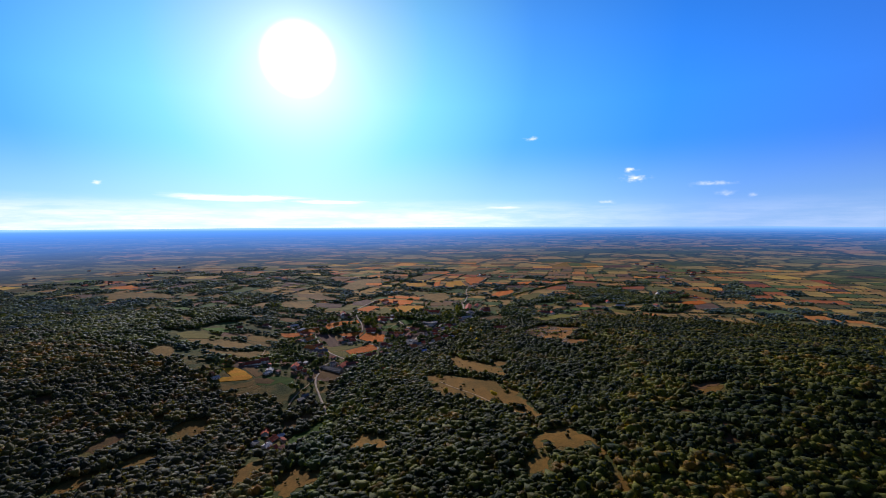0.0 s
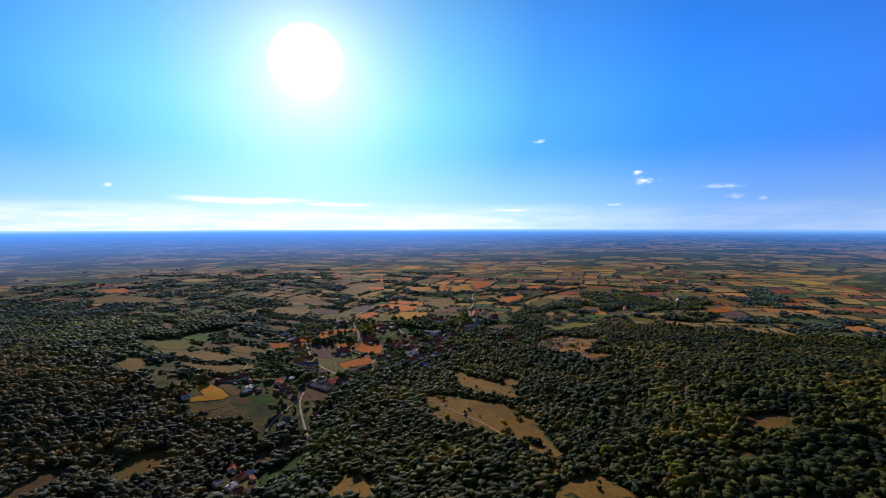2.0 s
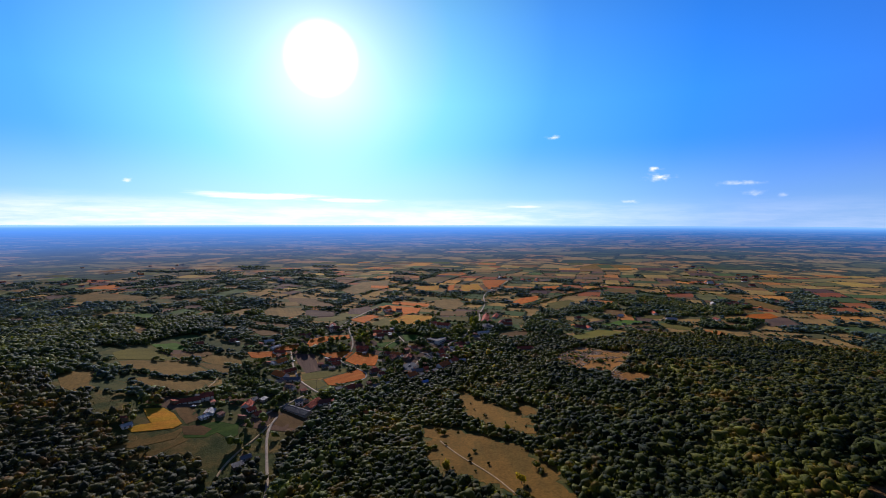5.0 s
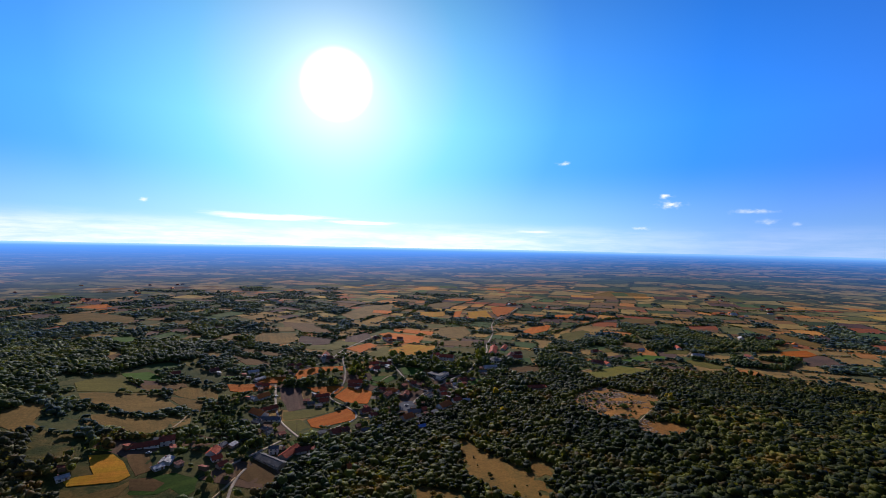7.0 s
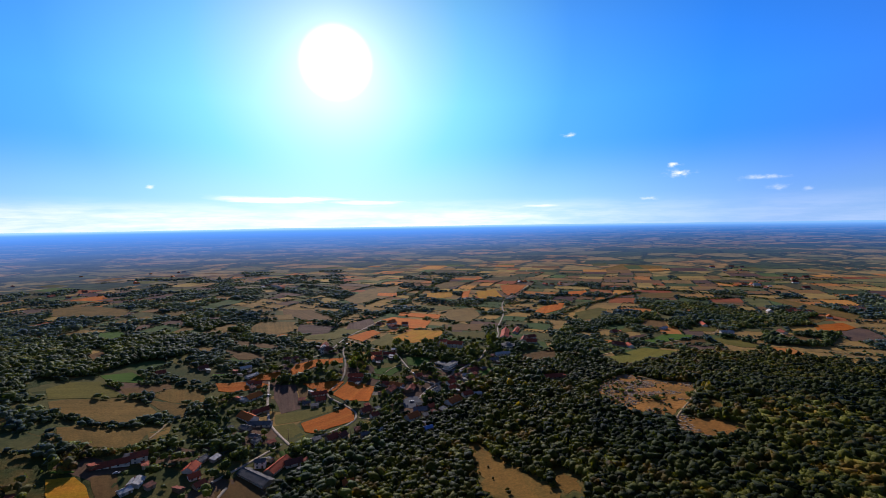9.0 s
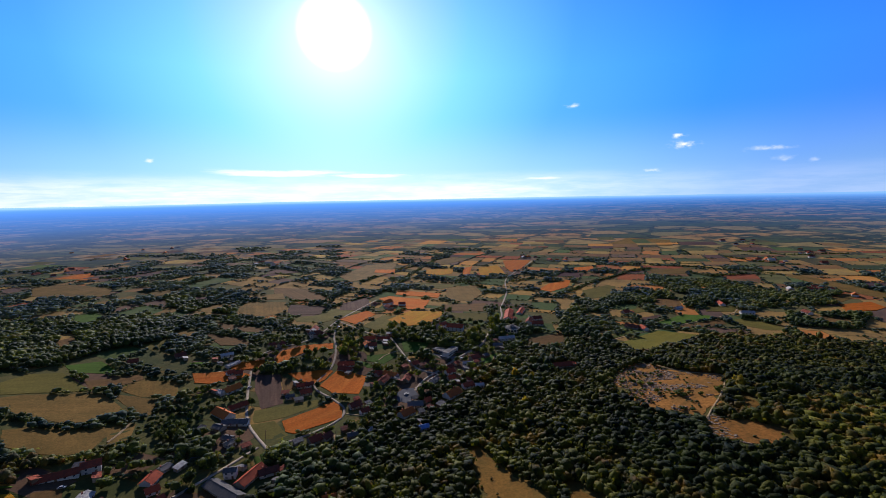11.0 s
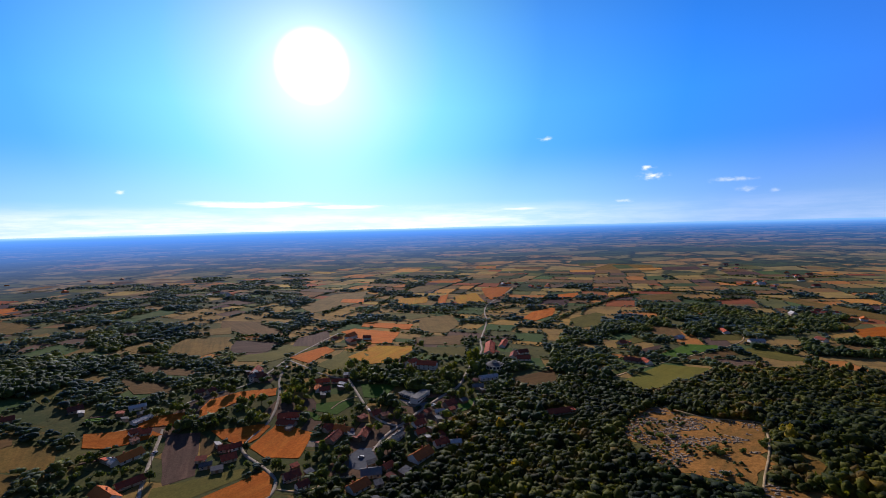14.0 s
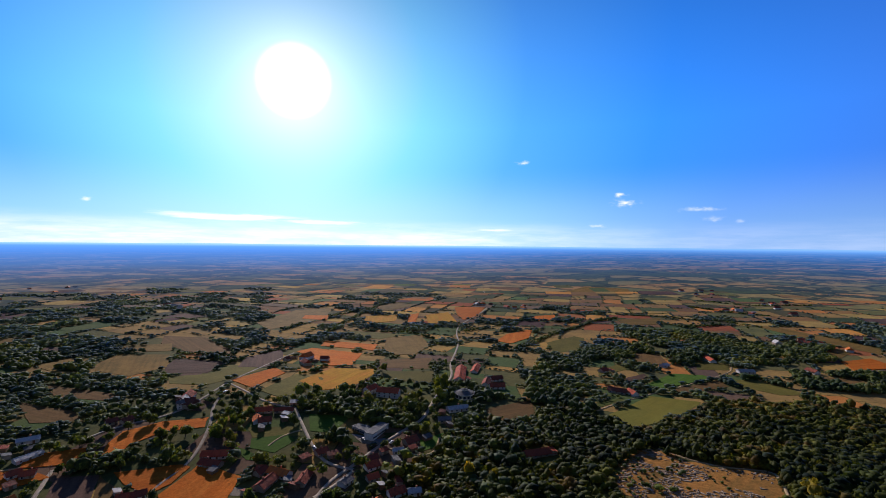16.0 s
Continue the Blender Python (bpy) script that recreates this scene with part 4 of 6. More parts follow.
def school(x, y, turn):
    """The village school: two flat-roofed wings that meet at an angle, white walls with bands of windows."""
    ob = tagged(new("school"), "white school with two flat-roofed grey wings beside a paved yard", "school")
    ob.matrix_world = pose(x, y, float(height(x, y)) - 0.2, 0, 0, turn)
    HOUSES.append((x, y, 12.5))
    for cx, cy, spin, long, deep, tall in ((0.0, 0.0, 104, 19.0, 6.4, 4.0), (-10.0, -3.1, 0, 14.5, 6.0, 2.8)):
        m = Matrix.Translation((cx, cy, 0)) @ Matrix.Rotation(radians(spin), 4, "Z")
        bm = bmesh.new()
        box(bm, 0, 0, -0.8, long, deep, tall + 0.8)
        bm.transform(m)
        wing = part("wing", bm, WALLS["white"], ob)
        bm = bmesh.new()
        box(bm, 0, 0, tall, long + 0.9, deep + 0.9, 0.28)
        bmesh.ops.bevel(bm, geom=bm.edges[:], offset=0.05, segments=1, affect="EDGES")
        bm.transform(m)
        part("flat_roof", bm, ROOFS["grey"], ob, "weathered grey flat roof")
        for fl in range(2 if tall > 4 else 1):
            for side in (-1, 1):
                for k in range(int(long / 2.4)):
                    bm = bmesh.new()
                    box(bm, -long / 2 + 1.4 + 2.4 * k, side * deep / 2, 0.7 + fl * 2.1, 1.9, 0.1, 1.2)
                    bm.transform(m)
                    part("window", bm, GLASS, wing)
    return ob


def shed(x, y, turn, length, width, roof):
    """A small outbuilding: plank walls, a lean-to roof on one slope, a wide door."""
    z = float(height(x, y)) - 0.1
    ob = tagged(new("shed"), f"small plank shed with {LABELS[roof]} in a yard", "shed", "sheds in the yards")
    ob.matrix_world = pose(x, y, z, 0, 0, turn)
    HOUSES.append((x, y, 0.5 * length + 0.6))
    L, W = length / 2, width / 2
    bm = bmesh.new()
    pr = [(-W, -0.5), (W, -0.5), (W, 2.9), (-W, 2.1)]
    ends = [[bm.verts.new((e * L, u, v)) for u, v in pr] for e in (-1, 1)]
    bm.faces.new(ends[0])
    bm.faces.new(ends[1])
    for i in range(4):
        bm.faces.new((ends[0][i], ends[0][(i + 1) % 4], ends[1][(i + 1) % 4], ends[1][i]))
    bmesh.ops.recalc_face_normals(bm, faces=bm.faces)
    part("wall", bm, WALLS["cream"] if rng.random() < 0.5 else WOOD, ob)
    bm = bmesh.new()
    box(bm, 0, 0, 0, length + 0.7, width + 0.9, 0.14)
    bm.transform(Matrix.Translation((0, 0, 2.52)) @ Matrix.Rotation(math.atan2(0.8, width), 4, "X"))
    part("roof", bm, ROOFS[roof], ob)
    bm = bmesh.new()
    box(bm, 0, -W - 0.03, 0.1, 1.6, 0.08, 1.8)
    part("door", bm, WOOD, ob)
    return ob


# ---- trees ----
def crown_arrays(seed, sprays, size, lobes=6, squash=0.86):
    """A crown of unit radius, standing on z = 0: lobes of small leaf sprays round a dark heart."""
    g = np.random.default_rng(seed)
    cen = g.normal(size=(lobes, 3)) * (0.46, 0.46, 0.34)
    cen[0] = 0
    rad = g.uniform(0.42, 0.68, lobes)
    pick = g.integers(0, lobes, sprays)
    d = g.normal(size=(sprays, 3))
    d[:, 2] = np.abs(d[:, 2]) * 0.9 - 0.25
    d /= np.linalg.norm(d, axis=1, keepdims=True)
    at = cen[pick] + d * (rad[pick] * g.uniform(0.88, 1.08, sprays))[:, None]
    nrm = d + g.normal(size=(sprays, 3)) * 0.4
    nrm /= np.linalg.norm(nrm, axis=1, keepdims=True)
    u = np.cross(nrm, g.normal(size=(sprays, 3)))
    u /= np.linalg.norm(u, axis=1, keepdims=True)
    w = np.cross(nrm, u)
    s = size * g.uniform(0.6, 1.35, (sprays, 1))
    v = np.stack([at - u * s, at - w * s * 0.9 + nrm * s * 0.2, at + (u + w) * s * 0.75 - nrm * s * 0.1], 1).reshape(-1, 3)
    f = np.arange(sprays * 3).reshape(-1, 3)
    bm = bmesh.new()
    bmesh.ops.create_icosphere(bm, subdivisions=1 if sprays > 12 else 0, radius=1.0)
    out = np.array([q.co[:] for q in bm.verts])
    out /= np.linalg.norm(out, axis=1, keepdims=True)
    along = out @ cen.T                                 # how far each lobe reaches that way
    reach = along + np.sqrt(np.maximum(rad ** 2 - (cen ** 2).sum(1) + along ** 2, 0.04))
    heart = out * (0.94 * reach.max(1) * (1 + 0.06 * g.normal(size=len(out))))[:, None]
    bmesh.ops.triangulate(bm, faces=bm.faces)
    hf = np.array([[q.index for q in fc.verts] for fc in bm.faces if fc.calc_center_median().z > -0.3])
    bm.free()
    f = np.concatenate([f, hf + len(v)])
    v = np.concatenate([v, heart])
    v[:, 2] = v[:, 2] * squash + 0.92
    return v, f


def stand(name, label, category, at, radius, tall, templates, leaf, seed, spread=0.28):
    """Many trees as one mesh: crowns from the templates, turned and sized at random."""
    g = np.random.default_rng(seed)
    at = np.asarray(at, float)
    n = len(at)
    pick = g.integers(0, len(templates), n)
    turn = g.uniform(0, math.tau, n)
    big = radius * np.clip(np.exp(g.normal(size=n) * spread), 0.6, 1.6)
    grove = np.array([1 + 0.45 * noise.noise((x * 0.022, y * 0.022, 9.0)) for x, y in at])     # taller and lower stretches
    z = height(at[:, 0], at[:, 1])
    vs, fs, base = [], [], 0
    for k, (v, f) in enumerate(templates):
        m = pick == k
        c = int(m.sum())
        if not c:
            continue
        co, si = np.cos(turn[m])[:, None], np.sin(turn[m])[:, None]
        s = big[m][:, None]
        hh = s * g.uniform(0.9, 1.2, (c, 1)) * grove[m][:, None]
        x = (v[None, :, 0] * co - v[None, :, 1] * si) * s + at[m, 0][:, None]
        y = (v[None, :, 0] * si + v[None, :, 1] * co) * s + at[m, 1][:, None]
        w = v[None, :, 2] * hh * tall + z[m][:, None] - 0.1 * s
        vs.append(np.stack([x, y, w], -1).reshape(-1, 3))
        fs.append((f[None] + (np.arange(c) * len(v))[:, None, None]).reshape(-1, 3) + base)
        base += c * len(v)
    me = mesh_of(name, np.concatenate(vs), np.concatenate(fs), leaf, True)
    return tagged(new(name, me), label, category, kind="stuff")


def free_of_things(p, margin=1.5, ahead=()):
    """Which points stand clear of fields, roads and houses, and leave open ground on their near side."""
    ok = clear_of(p, margin)
    for dy in ahead:
        i = np.flatnonzero(ok)
        ok[i] = clear_of(p[i] + (0, dy), margin * 0.5, dy < 5, dy < 10)
    return ok


def clear_of(p, margin, ways=True, fields=True):
    x, y = p[:, 0], p[:, 1]
    ok = np.ones(len(p), bool)
    for poly in FIELDS if fields else ():
        lo, hi = poly.min(0) - 3, poly.max(0) + 3
        near = ok & (x > lo[0]) & (x < hi[0]) & (y > lo[1]) & (y < hi[1])
        if near.any():
            i = np.flatnonzero(near)
            ok[i[inside(grown(poly, margin), x[i], y[i])]] = False
    for line, half in WAYS if ways else ():
        lo, hi = line.min(0) - 8, line.max(0) + 8
        i = np.flatnonzero(ok & (x > lo[0]) & (x < hi[0]) & (y > lo[1]) & (y < hi[1]))
        if len(i):
            d = np.hypot(x[i][:, None] - line[None, :, 0], y[i][:, None] - line[None, :, 1]).min(1)
            ok[i[d < half + margin + 0.4]] = False
    for hx, hy, r in HOUSES:
        ok &= np.hypot(x - hx, y - hy) > r + margin * 0.6
    return ok


TAKEN = set()


def unshared(p, cell=2.2):
    """Leaves out points where another tree already stands, and those far off to the side of the valley."""
    keep = []
    for i, (x, y) in enumerate(p):
        key = (int(x // cell), int(y // cell))
        if key not in TAKEN and abs(x) < 0.97 * y + 45:
            TAKEN.add(key)
            keep.append(i)
    return p[keep]


def scatter(poly, spacing, seed, share=1.0):
    """Points in an outline, on a shaken grid."""
    g = np.random.default_rng(seed)
    poly = np.asarray(poly, float)
    lo, hi = poly.min(0), poly.max(0)
    gx, gy = np.meshgrid(np.arange(lo[0], hi[0], spacing), np.arange(lo[1], hi[1], spacing * 0.87))
    gx[1::2] += spacing / 2
    p = np.stack([gx.ravel(), gy.ravel()], -1) + g.uniform(-0.42, 0.42, (gx.size, 2)) * spacing
    p = p[inside(poly, p[:, 0], p[:, 1])]
    return p[g.random(len(p)) < share]



# ---- village buildings ----
house(-30.2, 787.4, 56, 11.5, 6.6, 2, "red", "white")
house(-15.2, 780.8, -12, 17.3, 8.2, 2, "red", "white")


house(46.0, 850.0, 84, 44.0, 9.5, 1, "red", "white")
house(62.5, 872.0, 77, 26.0, 6.5, 1, "red", "white")
house(38.6, 753.5, 20, 15.5, 7.0, 1, "pale", "white")
house(75.6, 810.0, 5, 12.5, 7.6, 1, "red", "white")
house(67.8, 822.0, 77, 17.0, 6.2, 1, "dark", "white")
house(78.1, 834.3, 22, 10.9, 6.7, 1, "dark", "white")
house(28.6, 733.3, 4, 8.6, 6.4, 1, "grey", "cream")
house(6.5, 702.7, 39, 8.4, 6.8, 1, "red", "cream")
house(-94.7, 729.4, 22, 8.2, 6.6, 1, "red", "white")
house(-101.2, 745.6, 13, 11.5, 5.9, 1, "red", "cream")
house(-100.6, 731.5, -67, 9.5, 5.2, 1, "orange", "white")
house(-87.0, 746.6, 6, 13.0, 4.6, 1, "dark", "cream")
house(-68.8, 659.6, 75, 12.5, 6.8, 1, "red", "cream")
house(-64.6, 669.5, -24, 13.0, 6.2, 1, "orange", "white")
house(-49.6, 663.6, 85, 12.5, 5.4, 1, "dark", "cream")
house(-14.3, 675.3, 37, 7.7, 6.2, 1, "red", "white")
house(-12.2, 663.3, 33, 6.3, 5.0, 1, "red", "cream")
house(-14.9, 682.8, 37, 6.3, 5.0, 1, "dark", "cream")
house(-26.4, 660.2, 61, 7.0, 5.6, 1, "grey", "white")
house(2.0, 648.6, 31, 8.6, 5.8, 1, "red", "white")
house(11.3, 648.4, 12, 6.3, 5.0, 1, "pale", "white")
house(-46.6, 690.9, 43, 7.0, 5.6, 1, "red", "cream")
house(-0.5, 691.5, 15, 6.3, 5.0, 1, "pale", "white")
house(83.0, 681.6, 15, 18.0, 6.2, 1, "dark", "cream")
house(177.4, 802.6, -34, 14.0, 6.7, 1, "dark", "cream")
house(188.0, 797.4, -80, 10.5, 6.2, 1, "red", "white")
house(191.1, 872.3, 31, 8.3, 6.7, 1, "dark", "cream")
house(263.6, 894.4, 28, 8.9, 6.7, 1, "pale", "white")
house(328.0, 921.0, -100, 20.0, 6.4, 1, "red", "white")
house(333.9, 870.2, -6, 14.9, 7.6, 1, "pale", "white")
house(498.1, 1013.1, 2, 9.4, 7.5, 1, "red", "white")
house(513.7, 1013.7, -55, 7.2, 5.8, 1, "red", "cream")
house(527.9, 1010.7, 29, 7.1, 5.7, 1, "red", "white")
house(403.6, 872.0, -88, 12.0, 6.2, 1, "red", "white")
house(-163.5, 752.8, 30, 6.3, 5.0, 2, "grey", "white")
house(-162.4, 762.9, 25, 6.3, 5.0, 1, "dark", "cream")
house(-195.1, 724.8, 50, 6.3, 5.0, 1, "dark", "cream")
house(-186.4, 727.0, 66, 6.6, 5.3, 1, "dark", "cream")
house(-108.4, 687.0, 7, 14.5, 6.4, 1, "red", "white")
house(-106.5, 677.6, -15, 13.0, 6.0, 1, "dark", "cream")
house(-225.7, 696.3, 38, 10.6, 5.9, 1, "pale", "white")
house(-202.4, 660.1, 59, 6.3, 5.0, 1, "red", "white")
house(-195.3, 660.8, 25, 6.3, 5.0, 1, "red", "cream")
house(-133.9, 644.5, 21, 6.3, 5.0, 1, "red", "cream")
house(-128.1, 647.2, 40, 6.3, 5.0, 1, "red", "white")
house(-185.8, 632.1, 65, 14.0, 7.6, 1, "orange", "white")
house(-191.5, 625.5, -28, 8.0, 5.0, 1, "pale", "white")
house(-170.5, 592.6, -31, 17.0, 8.6, 1, "orange", "white")
house(-166.5, 606.0, 52, 13.5, 5.6, 1, "dark", "cream")
house(-156.0, 583.0, 8, 17.0, 7.0, 1, "grey", "white")
house(-162.9, 574.1, -17, 7.6, 6.1, 1, "grey", "cream")
house(-149.4, 561.3, -13, 6.7, 5.4, 1, "grey", "cream")
house(-145.2, 555.8, 58, 6.3, 5.0, 1, "grey", "white")
house(-115.6, 524.4, 78, 18.5, 7.0, 1, "red", "cream")
house(-107.2, 529.0, 36, 10.5, 5.6, 1, "dark", "white")
house(-127.3, 525.0, 14, 6.3, 5.0, 2, "grey", "white")
house(-123.6, 511.0, -29, 26.0, 8.0, 1, "grey", "cream")
house(-166.9, 514.6, 95, 9.0, 7.2, 1, "red", "white")
house(-160.3, 506.7, 49, 6.3, 5.0, 1, "red", "white")
house(-152.5, 499.7, 64, 6.3, 5.0, 1, "red", "cream")
house(-166.7, 525.5, 75, 6.3, 5.0, 1, "grey", "cream")
house(-202.6, 516.6, 38, 9.0, 6.4, 2, "red", "white")
house(-213.4, 506.4, 34, 19.5, 6.0, 1, "dark", "white")

house(-188.0, 494.4, 104, 8.3, 6.7, 1, "pale", "white")
house(-126.0, 634.0, 35, 8.2, 6.6, 1, "red", "cream")
house(-135.4, 625.7, 25, 6.3, 5.0, 1, "grey", "cream")
house(-75.5, 670.8, 66, 7.0, 5.0, 1, "dark", "cream")
house(-40.6, 603.8, 50, 10.9, 7.6, 1, "orange", "white")
house(-36.2, 617.8, 12, 11.0, 8.0, 1, "grey", "cream")
house(-27.9, 623.8, 51, 6.3, 5.0, 1, "red", "cream")
house(-9.6, 635.0, 52, 14.0, 8.6, 1, "orange", "white")
house(-80.7, 615.2, 42, 8.6, 6.7, 1, "dark", "cream")
house(-71.5, 605.9, 49, 6.3, 5.0, 1, "dark", "white")
house(-93.2, 564.8, 49, 8.3, 6.7, 1, "dark", "cream")
house(-87.0, 568.7, 65, 6.9, 5.5, 1, "dark", "cream")
house(-25.4, 582.5, 36, 6.3, 5.0, 1, "blue", "white")
house(-70.6, 571.5, 31, 6.3, 5.0, 1, "grey", "cream")
house(-265.8, 687.4, 46, 8.6, 6.7, 1, "dark", "cream")
house(-294.5, 664.7, 44, 7.7, 5.9, 1, "dark", "cream")
house(-210.1, 678.0, 66, 13.0, 5.0, 1, "pale", "white")
house(-157.8, 758.0, 57, 7.1, 5.7, 1, "grey", "white")
house(-167.9, 759.7, 35, 6.3, 5.0, 1, "dark", "cream")
house(-64.7, 506.8, 25, 6.3, 5.0, 1, "orange", "cream")
house(-229.2, 458.9, 54, 6.3, 5.0, 1, "pale", "white")
house(-132.1, 897.5, 68, 7.1, 5.7, 1, "dark", "cream")
house(-114.1, 894.5, 47, 7.1, 5.7, 1, "pale", "white")
house(753.0, 1429.6, 32, 7.1, 5.7, 1, "red", "white")
house(782.9, 1439.3, 23, 7.1, 5.7, 1, "red", "white")
house(645.7, 1307.2, -5, 7.1, 5.7, 1, "pale", "white")
house(1056.8, 1612.4, 33, 7.8, 6.2, 1, "pale", "white")
house(140.6, 1396.5, 41, 7.8, 6.2, 1, "dark", "cream")
house(-144.9, 369.4, 101, 7.1, 5.7, 1, "red", "white")
house(-134.7, 356.0, 71, 7.1, 5.7, 1, "red", "cream")
house(-130.9, 362.2, 43, 6.3, 5.0, 1, "pale", "white")
house(-134.4, 343.6, 69, 6.3, 5.0, 1, "pale", "white")
house(-127.4, 336.5, 56, 6.3, 5.0, 1, "red", "cream")
house(-188.2, 486.0, 61, 6.3, 5.0, 1, "pale", "white")
house(-134.7, 442.9, 42, 6.3, 5.0, 1, "grey", "cream")
shed(-23.6, 790.4, -18, 4.5, 3.7, "dark")
shed(-24.7, 719.1, -40, 4.1, 4.2, "grey")
shed(52.6, 832.8, 82, 5.2, 3.5, "dark")
shed(44.3, 824.0, 160, 5.7, 3.1, "dark")
shed(27.2, 746.0, -20, 4.4, 3.0, "dark")
shed(31.9, 725.3, 111, 4.6, 3.3, "grey")
shed(8.4, 693.7, 37, 4.9, 3.2, "dark")
shed(17.1, 707.0, 41, 5.8, 3.7, "grey")
shed(-93.3, 720.1, 104, 7.0, 3.5, "grey")
shed(-82.8, 733.4, 123, 5.7, 3.8, "pale")
shed(-83.3, 760.3, 3, 6.7, 3.8, "pale")
shed(-83.5, 739.8, 86, 5.2, 4.2, "pale")
shed(-75.1, 651.2, 164, 6.2, 3.0, "dark")
shed(-58.0, 662.8, 105, 6.0, 3.7, "grey")
shed(-52.9, 657.4, 152, 5.7, 3.2, "dark")
shed(-5.3, 666.7, 135, 4.9, 3.1, "grey")
shed(-6.5, 655.8, 123, 4.2, 3.5, "pale")
shed(-9.0, 690.9, 42, 5.0, 3.0, "dark")
shed(2.2, 659.3, 111, 7.0, 3.1, "dark")
shed(-39.0, 687.9, 33, 6.4, 3.8, "dark")
shed(-54.7, 684.8, 50, 6.3, 4.0, "red")
shed(-0.8, 680.8, 113, 6.5, 3.8, "grey")
shed(91.7, 683.1, 109, 5.4, 3.4, "red")
shed(200.1, 875.0, 110, 5.7, 3.3, "red")
shed(-156.4, 750.5, 123, 4.8, 3.8, "dark")
shed(-102.3, 670.9, -22, 4.2, 4.1, "grey")
shed(-230.7, 685.2, 117, 5.0, 4.2, "dark")
shed(-195.5, 650.3, 58, 4.7, 3.9, "dark")
shed(-140.3, 649.1, 132, 5.1, 3.0, "pale")
shed(-196.2, 626.5, 158, 5.8, 3.4, "red")
shed(-173.1, 571.1, -13, 4.7, 3.4, "grey")
shed(-133.4, 554.2, 48, 5.5, 3.3, "dark")
shed(-124.4, 532.2, 165, 4.1, 3.1, "grey")
shed(-98.4, 521.5, 165, 4.8, 4.1, "grey")
shed(-99.5, 531.4, 67, 4.9, 3.4, "dark")
shed(-161.5, 493.7, 166, 6.2, 3.2, "dark")
shed(-159.2, 528.2, 79, 6.8, 3.3, "pale")
shed(-220.7, 501.2, 156, 5.0, 4.0, "red")
shed(-210.2, 516.3, 21, 4.3, 3.4, "grey")
shed(-194.6, 510.9, 129, 6.5, 3.6, "red")
shed(-126.5, 621.5, 26, 6.1, 3.4, "grey")
shed(-141.6, 631.4, 16, 5.8, 3.7, "dark")
shed(-76.4, 672.5, 2, 5.1, 4.0, "red")
shed(-30.0, 606.2, 29, 4.2, 3.7, "grey")
shed(-37.3, 628.0, 32, 6.3, 3.3, "grey")
shed(-24.3, 612.6, 59, 4.1, 4.1, "dark")
shed(-17.0, 617.6, 60, 7.0, 4.1, "grey")
shed(-71.8, 618.9, 53, 4.4, 3.6, "grey")
shed(-82.5, 625.5, 45, 4.4, 3.0, "red")
shed(-103.3, 561.9, 43, 5.7, 3.7, "grey")
shed(-28.4, 590.9, 131, 4.9, 3.6, "grey")
shed(-78.1, 579.5, 39, 4.9, 3.4, "dark")
shed(-59.9, 578.8, 21, 4.1, 4.1, "pale")
shed(-257.8, 682.8, 130, 5.9, 3.5, "pale")
shed(-221.7, 677.4, 136, 4.4, 3.9, "grey")
shed(-215.7, 686.4, 47, 5.7, 3.1, "grey")
shed(-175.2, 769.7, 129, 5.2, 4.1, "grey")
shed(-236.3, 466.0, 142, 4.2, 3.9, "dark")
shed(-128.2, 906.6, 168, 6.6, 3.5, "grey")
shed(-113.3, 884.7, 130, 6.2, 3.4, "dark")
shed(-102.6, 892.7, 148, 6.4, 3.9, "dark")
shed(-125.4, 354.2, 124, 6.1, 3.0, "dark")
shed(-145.0, 347.7, 68, 5.9, 3.6, "grey")
shed(-119.2, 336.8, 67, 6.4, 3.6, "dark")
shed(-136.7, 331.9, 150, 6.1, 3.8, "grey")
shed(-178.2, 492.9, 71, 5.0, 3.5, "dark")
shed(-135.7, 433.8, 50, 6.8, 3.9, "grey")

# distant hamlets
hamlet(-997, 1500, 9, 150, 500)
hamlet(498, 1003, 3, 26, 501)
hamlet(768, 1436, 5, 45, 502)
hamlet(-111, 899, 3, 14, 503)
hamlet(-164, 765, 3, 16, 504)
hamlet(649, 1316, 7, 40, 505)
hamlet(118, 1406, 5, 20, 506)
hamlet(-442, 1257, 6, 40, 510)
hamlet(724, 1627, 5, 40, 511)
hamlet(-870, 1192, 4, 60, 512)
hamlet(204, 1363, 5, 25, 513)
round_hall(45.6, 782.5, 10)
school(-16.4, 715.0, -39)

# ---- woods, hedges and trees ----
NEAR_CROWNS = [crown_arrays(20 + k, 22, 0.22, 8) for k in range(7)]
MID_CROWNS = [crown_arrays(40 + k, 20, 0.23, 7) for k in range(6)]
FAR_CROWNS = [crown_arrays(60 + k, 9, 0.30, 5, 0.75) for k in range(5)]

HILL_WOOD = [(-75, 190), (215, 185), (330, 320), (520, 540), (640, 660), (430, 705), (330, 770), (250, 778), (160, 715), (120, 760), (60, 735), (20, 690),
             (-22, 640), (-60, 600), (-75, 560), (-104, 530), (-104, 480), (-88, 380), (-85, 330), (-70, 280)]
LEFT_WOOD = [(-260, 200), (-120, 190), (-120, 260), (-150, 330), (-150, 420), (-200, 440), (-250, 450), (-290, 500), (-345, 480), (-480, 600), (-700, 720), (-620, 560)]
VILLAGE = [(-250, 460), (-130, 450), (-90, 560), (-20, 620), (60, 720), (60, 900), (-20, 900), (-60, 800), (-130, 800), (-210, 760), (-250, 650), (-210, 600)]
MEADOWS = [(-560, 560), (-200, 560), (-120, 780), (60, 700), (160, 780), (420, 700), (650, 800), (640, 1500), (-640, 1500)]

COPSE_POINTS, HEDGE_POINTS = [], []


def copse(share, *outline):
    COPSE_POINTS.append(scatter(outline, 3.4, 100 + len(COPSE_POINTS), share))


